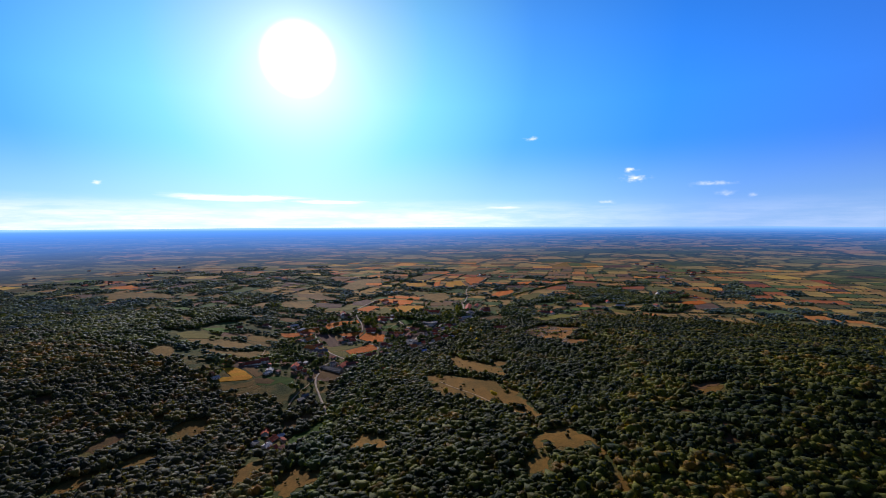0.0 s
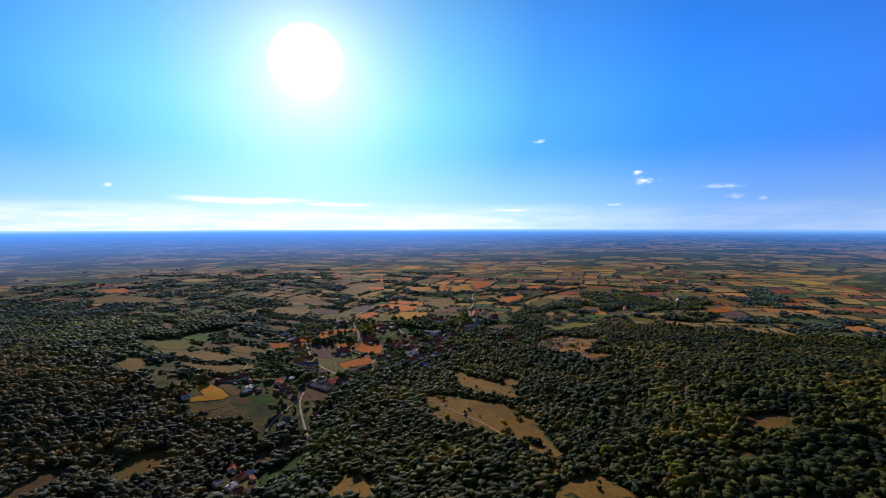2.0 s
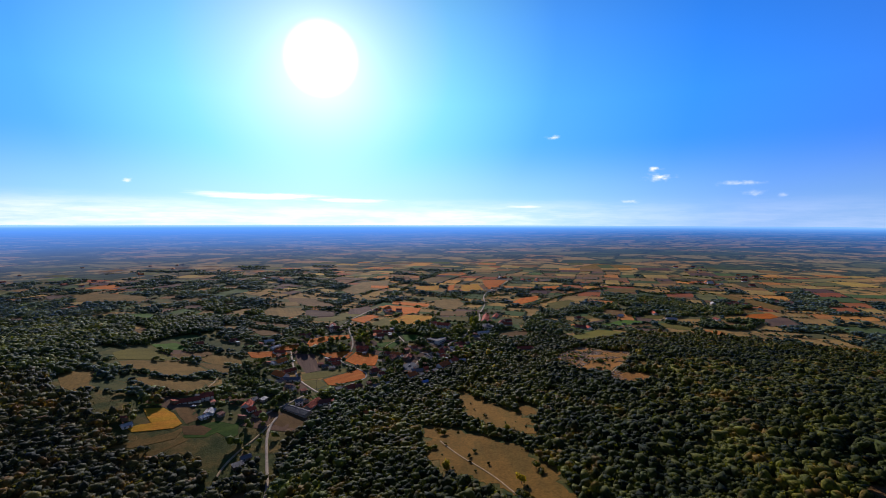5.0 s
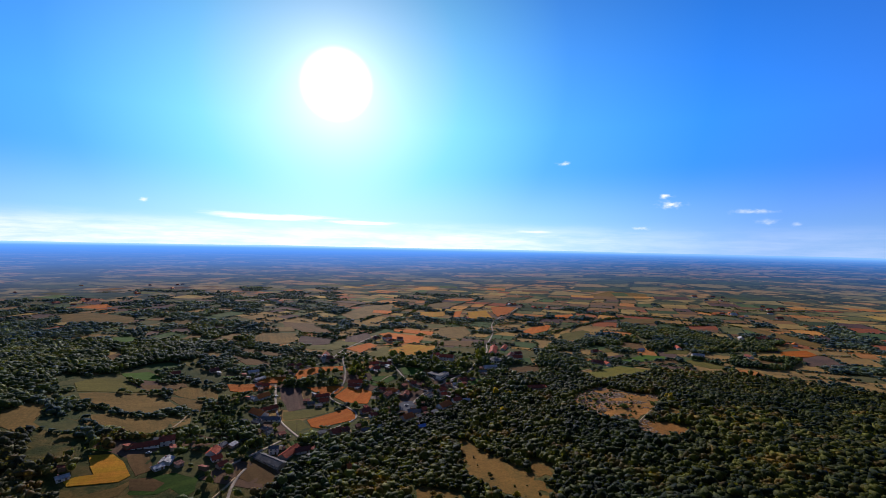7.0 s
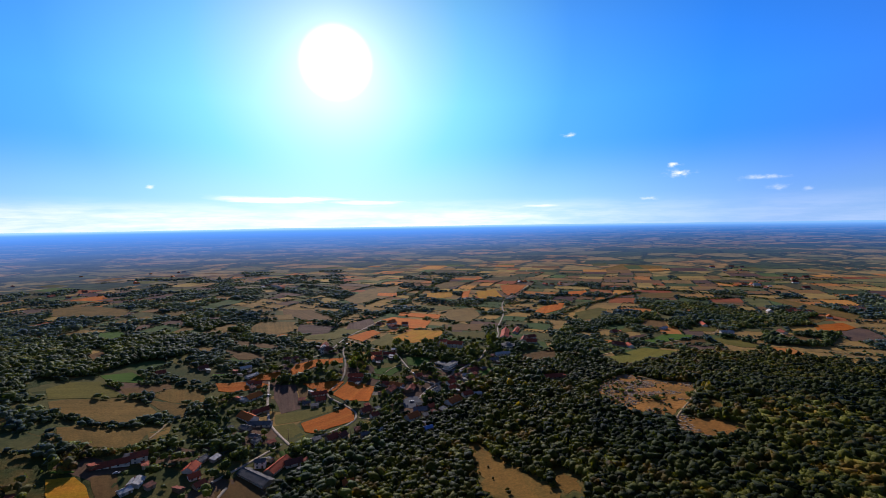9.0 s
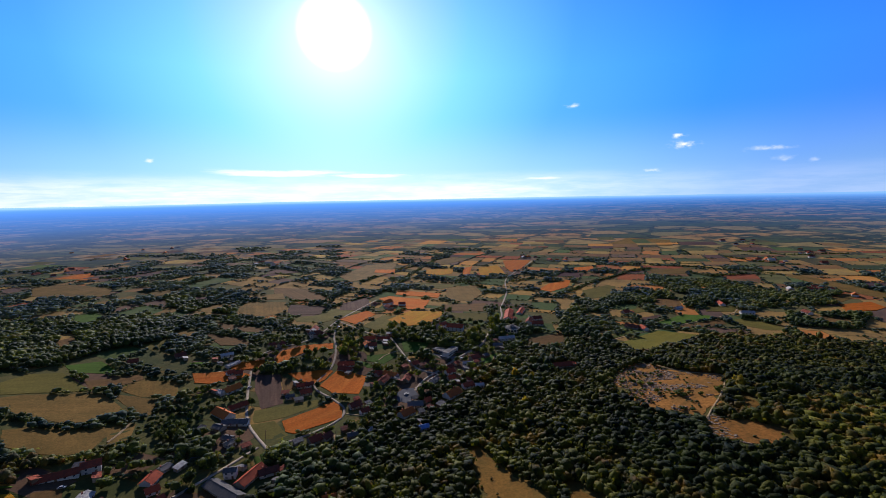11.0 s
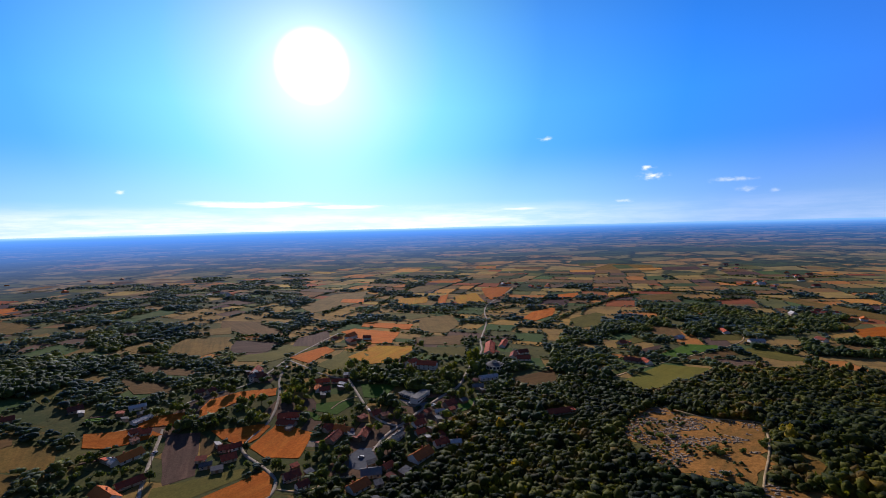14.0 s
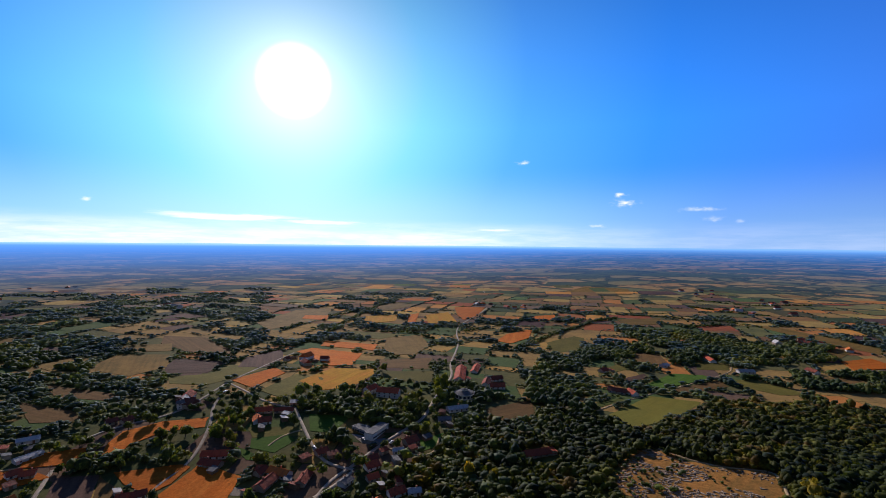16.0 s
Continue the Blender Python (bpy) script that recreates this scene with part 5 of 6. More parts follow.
def hedge(width, *line):
    """Shrubs and trees along a line, with gaps."""
    g = np.random.default_rng(300 + len(HEDGE_POINTS))
    p = np.array(line, float)
    s = np.concatenate([[0], np.cumsum(np.linalg.norm(np.diff(p, axis=0), axis=1))])
    n = int(s[-1] / 1.1 * width / 5)
    u = g.uniform(0, s[-1], n)
    q = np.stack([np.interp(u, s, p[:, i]) for i in (0, 1)], -1) + g.normal(size=(n, 2)) * width * 0.28
    HEDGE_POINTS.append(q)


copse(1.0, (357, 902), (401, 969), (470, 1007), (526, 987), (469, 917), (404, 902))
copse(1.0, (317, 854), (354, 822), (355, 788), (336, 767), (315, 805))
copse(0.6, (158, 817), (114, 855), (89, 758), (91, 693), (140, 749))
copse(1.0, (-527, 758), (-463, 763), (-395, 805), (-331, 817), (-326, 778), (-311, 737), (-321, 710), (-333, 688), (-344, 652), (-345, 637), (-373, 621))
copse(0.7, (-225, 627), (-198, 641), (-188, 619), (-176, 585), (-204, 602))
copse(0.7, (-176, 565), (-137, 556), (-133, 543), (-166, 544))
copse(1.0, (-181, 667), (-182, 683), (-157, 685), (-153, 670), (-159, 666))
copse(0.9, (-105, 749), (-78, 767), (-43, 778), (-6, 771), (12, 754), (-15, 716), (-34, 698))
copse(0.9, (32, 847), (68, 866), (77, 777), (40, 755), (24, 773))
copse(0.9, (253, 903), (309, 935), (373, 989), (383, 951), (350, 902))
copse(0.9, (294, 1084), (394, 1104), (426, 1029), (386, 969), (303, 992))
copse(0.8, (-459, 931), (-403, 909), (-333, 872), (-282, 838), (-343, 838), (-377, 842))
copse(0.9, (134, 918), (210, 978), (294, 1009), (279, 946), (197, 919), (123, 846))
copse(0.9, (285, 945), (425, 1027), (463, 977), (419, 920), (367, 919), (304, 918))
copse(0.9, (382, 873), (471, 864), (409, 801), (348, 816))
copse(1.0, (-115, 549), (-90, 558), (-67, 581), (-47, 595), (-43, 509), (-109, 508), (-107, 515))
copse(0.9, (-182, 563), (-170, 574), (-144, 549), (-147, 530), (-175, 542))
copse(0.8, (-206, 529), (-198, 549), (-166, 545), (-178, 520))
copse(0.9, (-252, 513), (-218, 519), (-214, 499), (-231, 494))
copse(0.95, (-447, 461), (-463, 550), (-349, 562), (-295, 483), (-259, 460), (-230, 477), (-224, 453), (-207, 429), (-166, 438), (-150, 421), (-148, 391), (-154, 346), (-114, 262), (-256, 259))
copse(0.9, (-774, 804), (-645, 790), (-428, 665), (-342, 573), (-463, 550), (-447, 461))
copse(0.9, (-122, 504), (-94, 523), (-57, 543), (-65, 358), (-99, 396), (-114, 446))
copse(0.7, (-662, 822), (-445, 764), (-385, 824), (-315, 802), (-313, 712), (-368, 654), (-427, 605))
copse(0.7, (-145, 335), (-130, 329), (-143, 402), (-125, 446), (-102, 444), (-90, 369), (-91, 325), (-99, 298), (-100, 260), (-117, 262))
copse(0.8, (-61, 737), (-31, 743), (-20, 725), (-24, 700), (-45, 700), (-57, 713))
copse(0.8, (-10, 739), (18, 760), (26, 721), (5, 692), (-6, 699))
copse(0.9, (34, 750), (78, 763), (94, 719), (59, 640), (25, 644), (25, 691))
copse(0.8, (-60, 660), (-50, 693), (-31, 681), (-16, 648), (-56, 649))
copse(0.8, (-24, 700), (12, 685), (19, 645), (-16, 648))
copse(0.95, (-284, 446), (-221, 446), (-173, 416), (-146, 396), (-121, 331), (-197, 326))
copse(0.8, (-148, 420), (-124, 429), (-107, 393), (-123, 379))
hedge(3.5, (-329.4, 636.4), (-307.1, 622.8), (-286.2, 612.6), (-277.1, 610.0), (-250.7, 597.1), (-227.7, 581.5), (-218.6, 575.0))
hedge(7, (-298, 554), (-276, 555), (-255, 553), (-246, 560), (-236, 572), (-233, 580))
hedge(6, (-336, 641), (-304, 624), (-282, 608), (-270, 607), (-230, 581))
hedge(8, (-254, 515), (-237, 518), (-220, 522), (-211, 535), (-203, 550))
hedge(5, (-257, 920), (-227, 915), (-195, 906))
hedge(5, (-297, 984), (-236, 965), (-195, 918))
hedge(8, (-183, 882), (-162, 949), (-133, 1063), (-124, 1163), (-111, 1275), (-86, 1415))
hedge(5, (-76, 831), (-40, 879), (-20, 933))
hedge(8, (125, 986), (192, 1084), (243, 1134), (289, 1188), (343, 1225))
hedge(6, (66, 1114), (127, 1163), (191, 1226))
hedge(6, (26, 897), (22, 846), (26, 806))
hedge(5, (-89, 1099), (-9, 1095), (20, 1051))
hedge(6, (-20, 1120), (11, 1140), (32, 1168))
hedge(6, (-46, 953), (-13, 948), (7, 959))
hedge(5, (11, 1009), (38, 1036))
hedge(5, (516, 1193), (546, 1130), (554, 1037), (555, 950))
hedge(7, (385, 1195), (416, 1131), (488, 1160))
hedge(6, (359, 1270), (444, 1237), (486, 1193))
hedge(8, (566, 1397), (599, 1303), (649, 1260))
hedge(5, (639, 1490), (718, 1405), (838, 1404))
hedge(6, (-196, 1078), (-169, 1196), (-125, 1290))
hedge(4, (-237, 863), (-223, 834), (-209, 813))
hedge(5, (-243, 669), (-213, 672), (-196, 689))
hedge(4, (-253, 620), (-227, 616), (-211, 620))
hedge(6, (151, 792), (193, 794), (216, 779), (259, 763))
hedge(5, (28, 735), (67, 736), (94, 736))
hedge(6, (-362, 625), (-347, 640), (-314, 642))
hedge(7, (-228, 582), (-219, 598), (-196, 590))
hedge(6, (-223, 685), (-201, 687), (-173, 695), (-145, 697))
hedge(5, (-230, 719), (-201, 734), (-176, 744))
hedge(6, (-289, 747), (-268, 759), (-228, 751), (-171, 750))
hedge(6, (-335, 829), (-286, 810), (-231, 791), (-174, 779))
hedge(5, (-263, 883), (-214, 864), (-198, 888))
hedge(6, (-104, 826), (-78, 897), (-57, 1003))
hedge(4, (-24, 835), (17, 846), (32, 833))
hedge(6, (117, 867), (165, 919), (213, 947))
hedge(5, (284, 906), (339, 894), (419, 920))
hedge(7, (322, 852), (352, 833), (390, 817))
copse(0.95, (-125, 195), (-65, 190), (-65, 290), (-85, 340), (-100, 400), (-150, 400), (-125, 300))

hill = scatter(HILL_WOOD, 3.0, 1, 0.97)
airy = np.array([noise.noise((x * 0.028, y * 0.028, 5.0)) + 0.5 * noise.noise((x * 0.11, y * 0.11, 1.0)) for x, y in hill])
hill = hill[airy < np.where(hill[:, 0] > 110, 0.55, 0.7)]
hill = hill[free_of_things(hill, 0.6, (3, 6))]
hill = unshared(hill)
near = (hill[:, 1] < 330) | ((hill[:, 0] > 110) & (hill[:, 1] < 600))
stand("hill_wood", "dense dark green oak wood on the near hillside", "wood", hill[near], 2.3, 1.0, NEAR_CROWNS, LEAF_WOOD, 2, 0.28)
stand("valley_wood", "dense oak wood along the valley side", "wood", hill[~near], 2.35, 1.0, MID_CROWNS, LEAF_WOOD, 3, 0.28)
left = scatter(LEFT_WOOD, 3.2, 4, 0.95)
left = left[free_of_things(left, 1.0, (4, 8))]
left = unshared(left)
stand("slope_wood", "scrubby oak wood with thin patches on the slope", "wood", left, 2.45, 1.0, MID_CROWNS, LEAF_SLOPE, 5)
spots = np.concatenate(COPSE_POINTS)
airy = np.array([noise.noise((x * 0.03, y * 0.03, 8.0)) + 0.5 * noise.noise((x * 0.12, y * 0.12, 4.0)) for x, y in spots])
in_village = inside(VILLAGE, spots[:, 0], spots[:, 1])
spots = spots[airy < np.where(in_village, 0.08, np.where(spots[:, 1] > 520, 0.36, 0.45))]
spots = spots[free_of_things(spots, 0.8, (4, 8, 12))]
spots = unshared(spots)
low = (spots[:, 0] < -105) & (spots[:, 1] < 520)
stand("turning_wood", "brownish oak wood turning in autumn below the slope", "wood", spots[low], 2.6, 1.0, MID_CROWNS, LEAF_SLOPE, 16)
stand("copses", "dark copses between fields and along the stream", "copse", spots[~low], 2.75, 1.0, MID_CROWNS, LEAF_TREE, 6)
rows = np.concatenate(HEDGE_POINTS)
rows = rows[free_of_things(rows, 0.2, (4,))]
rows = unshared(rows)
stand("hedgerows", "overgrown hedgerows of shrubs and small trees", "hedge", rows, 1.8, 1.0, MID_CROWNS, LEAF_TREE, 7)
yards = scatter(VILLAGE, 6.2, 8, 0.5)
yards = yards[free_of_things(yards, 0.8, (4, 8))]
yards = unshared(yards)
loose = scatter(MEADOWS, 17.0, 9, 0.07)
loose = loose[free_of_things(loose, 1.5)]
stand("field_bushes", "scattered bushes and small trees on rough grass", "bush", loose, 1.7, 0.9, MID_CROWNS, LEAF_TREE, 10)


def tree_kind(seed, label):
    """A broad-leaved tree: tapered trunk with limbs, and a crown of leaf sprays."""
    g = np.random.default_rng(seed)
    ob = tagged(new("tree"), label, "tree", "village trees")
    bm = bmesh.new()
    bmesh.ops.create_cone(bm, cap_ends=True, segments=7, radius1=0.30, radius2=0.13, depth=4.0, matrix=Matrix.Translation((0, 0, 1.7)))
    for k in range(4):
        a = k * 1.6 + float(g.uniform(0, 0.8))
        m = Matrix.Translation((0, 0, 2.6)) @ Matrix.Rotation(a, 4, "Z") @ Matrix.Rotation(0.75, 4, "Y") @ Matrix.Translation((0, 0, 1.0))
        bmesh.ops.create_cone(bm, cap_ends=True, segments=5, radius1=0.12, radius2=0.04, depth=2.2, matrix=m)
    part("trunk", bm, BARK, ob)
    v, f = crown_arrays(seed, 170, 0.22, 7, 0.95)
    crown = new("crown", mesh_of("crown", v * (3.4, 3.4, 3.6) + (0, 0, 0.5), f, LEAF_TREE))
    crown.parent = ob
    return ob


KINDS = [tree_kind(70 + k, s) for k, s in enumerate(("broad dark green garden tree", "tall walnut tree with a loose crown", "rounded plum tree beside a yard",
                                                     "spreading lime tree by the road", "uneven old orchard tree", "dense hazel-green tree near houses"))]
g8 = np.random.default_rng(12)
order = np.argsort(np.hypot(yards[:, 0] + 60, yards[:, 1] - 640))
lone = yards[order[:290]]
for i, (x, y) in enumerate(lone):
    m = pose(float(x), float(y), float(height(x, y)), 0, 0, float(g8.uniform(0, 360)))
    if i < len(KINDS):
        t0 = KINDS[i]
    else:
        t0 = copy_thing(KINDS[i % len(KINDS)], m)
    s = 0.74 * float(np.exp(g8.normal() * 0.28))
    t0.matrix_world = m @ Matrix.Diagonal((s, s, s * float(g8.uniform(0.85, 1.2)), 1))
if len(order) > 290:
    stand("outer_garden_trees", "garden trees at the village edge", "tree", yards[order[290:]], 2.4, 1.15, MID_CROWNS, LEAF_TREE, 13)


PARCELS = {"stubble": "small stubble field of pale straw", "maize": "small ripe maize field", "pasture": "small grey-green pasture",
           "soil": "small bare field of brown soil", "wheat": "small field of yellow wheat",
           "clover": "small green clover field", "garden": "dark green kitchen garden behind houses"}


# ---- the far plain: parcels, hedges and woods ----
def far_plain():
    """A patchwork split again and again into parcels, most of them fields, some woods, with hedges on their edges."""
    g = np.random.default_rng(5)
    parcels = []

    def split(x0, y0, x1, y1):
        w, h = x1 - x0, y1 - y0
        cx, cy = (x0 + x1) / 2, (y0 + y1) / 2
        goal = (24 if inside(VILLAGE, np.array([cx]), np.array([cy]))[0] else 29) + 0.020 * max(0.0, math.hypot(cx, cy - 300) - 600)
        if max(w, h) < goal * g.uniform(1.3, 2.6) and min(w, h) < goal * 1.5:
            parcels.append((x0, y0, x1, y1))
        elif w > h * g.uniform(0.7, 1.5):
            c = x0 + w * g.uniform(0.36, 0.64)
            split(x0, y0, c, y1)
            split(c, y0, x1, y1)
        else:
            c = y0 + h * g.uniform(0.36, 0.64)
            split(x0, y0, x1, c)
            split(x0, c, x1, y1)

    split(-2700, 440, 2700, 2700)
    turn = radians(-14)
    ca, sa = math.cos(turn), math.sin(turn)
    sheets = {k: ([], []) for k in FAR}
    woods_mid, woods_far, rows_mid, rows_far = [], [], [], []
    for x0, y0, x1, y1 in parcels:
        c = np.array([(x0, y0), (x1, y0), (x1, y1), (x0, y1)], float)
        m = c.mean(0)
        c = m + (c - m) * (1 - 1.0 / np.maximum(np.abs(c - m) * 2, 12))
        q = c - (0, 900)
        q = np.stack([q[:, 0] * ca - q[:, 1] * sa, q[:, 0] * sa + q[:, 1] * ca], -1) + (0, 900)
        q += np.stack([9 * np.sin(q[:, 1] / 83) + 26 * np.sin(q[:, 1] / 231 + q[:, 0] / 410), 9 * np.sin(q[:, 0] / 97 + 1) + 30 * np.sin(q[:, 0] / 263 + q[:, 1] / 350)], -1)
        cx, cy = q.mean(0)
        d = math.hypot(cx, cy - 300)
        if math.hypot(cx, cy - 205) > 1690 - 430 * g.random() ** 1.4 or cy < 450 or abs(cx) > 1.25 * cy + 100:
            continue
        spot = (np.array([cx]), np.array([cy]))
        if inside(HILL_WOOD, *spot)[0] or inside(LEFT_WOOD, *spot)[0]:
            continue
        garden = inside(VILLAGE, *spot)[0]
        left_side = cx < -0.28 * cy + 60
        right_side = cx > 0.22 * cy
        r = g.random() + max(0.0, math.hypot(cx, cy - 205) - 1250) / 700
        wood = 0.0 if garden else (0.60 if left_side else 0.20 if right_side else 0.20)
        wood = wood + (0.0 if garden else 0.55 * noise.noise((cx * 0.0042, cy * 0.0042, 6.0)))     # woods lie together
        if r < wood:
            if d < 700:
                woods_mid.append(scatter(q, 3.5 + d * 0.0030, int(g.integers(1e6)), 0.9))
                continue
            woods_far.append(scatter(q, 4.0 + d * 0.0028, int(g.integers(1e6)), 0.94))
            continue
        mix = ((0.10, 0.0, 0.18, 0.12, 0.0, 0.08, 0.52) if garden or d < 480 else (0.44, 0.14, 0.14, 0.11, 0.07, 0.10, 0.0) if right_side
               else (0.35, 0.12, 0.17, 0.08, 0.12, 0.16, 0.0) if not left_side else (0.24, 0.06, 0.34, 0.16, 0.04, 0.16, 0.0))
        kind = g.choice(["stubble", "maize", "pasture", "soil", "wheat", "clover", "garden"], p=mix)
        vs, fs = sheets[kind] if d > 850 else ([], [])
        k = max(2, int(max(x1 - x0, y1 - y0) / 22))
        u = np.linspace(0, 1, k + 1)
        uu, vv = np.meshgrid(u, u)
        pts = (q[0] * ((1 - uu) * (1 - vv))[..., None] + q[1] * (uu * (1 - vv))[..., None] + q[2] * (uu * vv)[..., None] + q[3] * ((1 - uu) * vv)[..., None]).reshape(-1, 2)
        base = sum(len(a) for a in vs)
        z = height(pts[:, 0], pts[:, 1]) + 0.05 + max(0.0, d - 500) * 0.0005 + (0.7 if d > 1080 else 0.0)
        vs.append(np.column_stack([pts, z]))
        idx = np.arange((k + 1) ** 2).reshape(k + 1, k + 1)
        fs.append(np.stack([idx[:-1, :-1], idx[:-1, 1:], idx[1:, 1:], idx[1:, :-1]], -1).reshape(-1, 4) + base)
        if d <= 850:
            ob = new("field", mesh_of("field", vs[0] - (cx, cy, 0), fs[0], FAR[kind]))
            ob.location = (cx, cy, 0)
            tagged(ob, PARCELS[kind], "field", kind="structure")
        for a, b in zip(q, np.roll(q, -1, 0)):
            if g.random() + max(0.0, d - (1150 if right_side else 1000)) / 1100 < (0.2 if garden else 0.66 if right_side else 0.52 if not left_side else 0.6):
                ln = float(np.hypot(*(b - a)))
                n = int(ln / (1.4 + d * 0.0015))
                s = g.random((n, 1))
                gap = np.sin(s[:, 0] * ln / 14 + g.uniform(0, 6)) > -0.55
                pts = (a + (b - a) * s + g.normal(size=(n, 2)) * 1.1)[gap]
                (rows_mid if d < 700 else rows_far).append(pts)
    for k, (vs, fs) in sheets.items():
        if vs:
            tagged(new("far_" + k, mesh_of("far_" + k, np.concatenate(vs), np.concatenate(fs), FAR[k])),
                   f"far patchwork of small {k} parcels on the plain", "fields", kind="stuff")
    for name, label, category, pts, r, crowns, leaf, seed in (
            ("plain_hedges", "shrubby hedges with small trees between plain fields", "hedge", rows_mid, 1.8, FAR_CROWNS, LEAF_HEDGE_HAZED, 14),
            ("plain_woods", "small dense woods between fields on the plain", "wood", woods_mid, 2.7, MID_CROWNS, LEAF_HEDGE_HAZED, 15),
            ("distant_hedges", "distant hedge lines across the hazy plain", "hedge", rows_far, 1.8, FAR_CROWNS, LEAF_FAR_HAZED, 19),
            ("distant_woods", "distant closed woods across the hazy plain", "wood", woods_far, 3.6, FAR_CROWNS, LEAF_FAR_HAZED, 20)):
        p = np.concatenate(pts)
        p = p[free_of_things(p, 0.6)]
        stand(name, label, category, p, r, 0.8, crowns, leaf, seed)


far_plain()


CEMETERY = [FIELDS[i] for i, c in enumerate(CROP_OF) if c == "cemetery"]
CLEARINGS = [FIELDS[i] for i, c in enumerate(CROP_OF) if c == "meadow"]
ORCHARD = [(-216, 578), (-201, 579), (-178, 571), (-164, 552), (-179, 548), (-201, 558)]


# ---- cemetery on the hillside ----
def grave(seed, label, slab_mat, head_mat, tall):
    """A grave: kerbed slab and a headstone with a rounded or pointed top."""
    g = np.random.default_rng(seed)
    ob = tagged(new("grave"), label, "grave", "graves in the cemetery")
    bm = bmesh.new()
    box(bm, 0, 0, -0.2, 1.4, 2.4, 0.42)
    bmesh.ops.bevel(bm, geom=bm.edges[:], offset=0.05, segments=1, affect="EDGES")
    part("slab", bm, slab_mat, ob)
    bm = bmesh.new()
    n, w = 7, 0.42
    top = [(w * math.cos(a), tall - w * 0.6 + w * 0.6 * math.sin(a)) for a in np.linspace(0, math.pi, n)] if seed % 2 else [(w, tall * 0.86), (0, tall), (-w, tall * 0.86)]
    prof = [(-w, 0.2), (w, 0.2)] + top
    a = [bm.verts.new((u, 0.82, v)) for u, v in prof]
    b = [bm.verts.new((u, 1.04, v)) for u, v in prof]
    bm.faces.new(a)
    bm.faces.new(b[::-1])
    for i in range(len(prof)):
        j = (i + 1) % len(prof)
        bm.faces.new((a[j], a[i], b[i], b[j]))
    bmesh.ops.recalc_face_normals(bm, faces=bm.faces)
    part("headstone", bm, head_mat, ob)
    bm = bmesh.new()
    box(bm, 0, 0.93, 0.2, 1.05, 0.4, 0.22)
    part("plinth", bm, slab_mat, ob)
    return ob


GRAVES = [grave(1, "white marble grave with a rounded headstone", MARBLE, MARBLE, 1.1), grave(2, "grey stone grave with a pointed headstone", STONE, STONE, 1.0),
          grave(3, "stone grave with a dark granite headstone", STONE, DARKSTONE, 1.2), grave(4, "old weathered grey stone grave", STONE, STONE, 0.9),
          grave(5, "pale grave slab with a tall white headstone", MARBLE, MARBLE, 1.3)]
g9 = np.random.default_rng(31)
placed = 0
for k, poly in enumerate(CEMETERY):
    rows9 = scatter(grown(poly, -1.5), 2.5, 40 + k, 0.75)
    for x, y in rows9:
        thick = noise.noise((x * 0.075, y * 0.075, 2.0))
        side = max((150 - x) / 40 * 0.42 + (y - 632) / 45 * 0.30, 0.35 * (x * 0.45 + y - 714) / 10) if k == 0 else 0.30 * (157 - x) / 10
        if 1.2 * thick + side < 0.05 + g9.uniform(-0.2, 0.2) or placed >= 295:
            continue
        if min(float(np.hypot(line[:, 0] - x, line[:, 1] - y).min()) - half for line, half in WAYS) < 1.6:
            continue
        m = pose(float(x), float(y), float(height(x, y)) + 0.15, float(g9.normal(0, 2)), float(g9.normal(0, 2)), 155 + float(g9.normal(0, 7)))
        if placed < len(GRAVES):
            ob = GRAVES[placed]
        else:
            ob = copy_thing(GRAVES[int(g9.choice(len(GRAVES), p=(0.10, 0.30, 0.24, 0.30, 0.06)))], m)
        s = float(g9.uniform(0.4, 0.8))
        ob.matrix_world = m @ Matrix.Diagonal((s, s, s, 1))
        placed += 1
g10 = np.random.default_rng(41)
slabs = np.concatenate([scatter(grown(p, -1.0), 1.9, 140 + k, 0.6) for k, p in enumerate(CEMETERY)])
slabs = slabs[[1.2 * noise.noise((x * 0.075, y * 0.075, 2.0)) + ((150 - x) / 40 * 0.42 + (y - 632) / 45 * 0.30 if y > 575 else 0.9 * (151 - x) / 10) > 0.0 for x, y in slabs]][:640]
corner = np.array([(u, v, w) for w in (0, 1) for u, v in ((-1, -1), (1, -1), (1, 1), (-1, 1))], float)
sides = np.array([(4, 5, 6, 7), (0, 1, 5, 4), (1, 2, 6, 5), (2, 3, 7, 6), (3, 0, 4, 7)])
vs, fs = [], []
for i, (x, y) in enumerate(slabs):
    a = radians(238 + float(g10.normal(0, 12)))
    c = corner * (float(g10.uniform(0.25, 0.5)), float(g10.uniform(0.6, 1.7)), float(g10.uniform(0.12, 0.38)))
    c = np.column_stack([c[:, 0] * math.cos(a) - c[:, 1] * math.sin(a) + x, c[:, 0] * math.sin(a) + c[:, 1] * math.cos(a) + y, c[:, 2]])
    c[:, 2] += height(x, y) + 0.1
    vs.append(c)
    fs.append(sides + 8 * i)
tagged(new("grave_slabs", mesh_of("grave_slabs", np.concatenate(vs), np.concatenate(fs), STONE)), "many low weathered grey grave slabs and kerbs", "grave slabs", kind="stuff")
bush = np.concatenate([scatter(grown(p, -1.0), 3.4, 60 + k, 0.55 if k == 0 else 0.2) for k, p in enumerate(CEMETERY)])
bush = bush[[noise.noise((x * 0.11, y * 0.07, 5.0)) + 0.5 * (148 - x) / 40 > 0.12 for x, y in bush]]
stand("cemetery_bushes", "low dry bushes between the graves", "bush", bush, 1.15, 0.85, MID_CROWNS, LEAF_TREE, 17)

# dry bushes dotted over the parched clearings
dots = np.concatenate([scatter(grown(p, -2.0), 6.0, 80 + k, 0.09) for k, p in enumerate(CLEARINGS)])
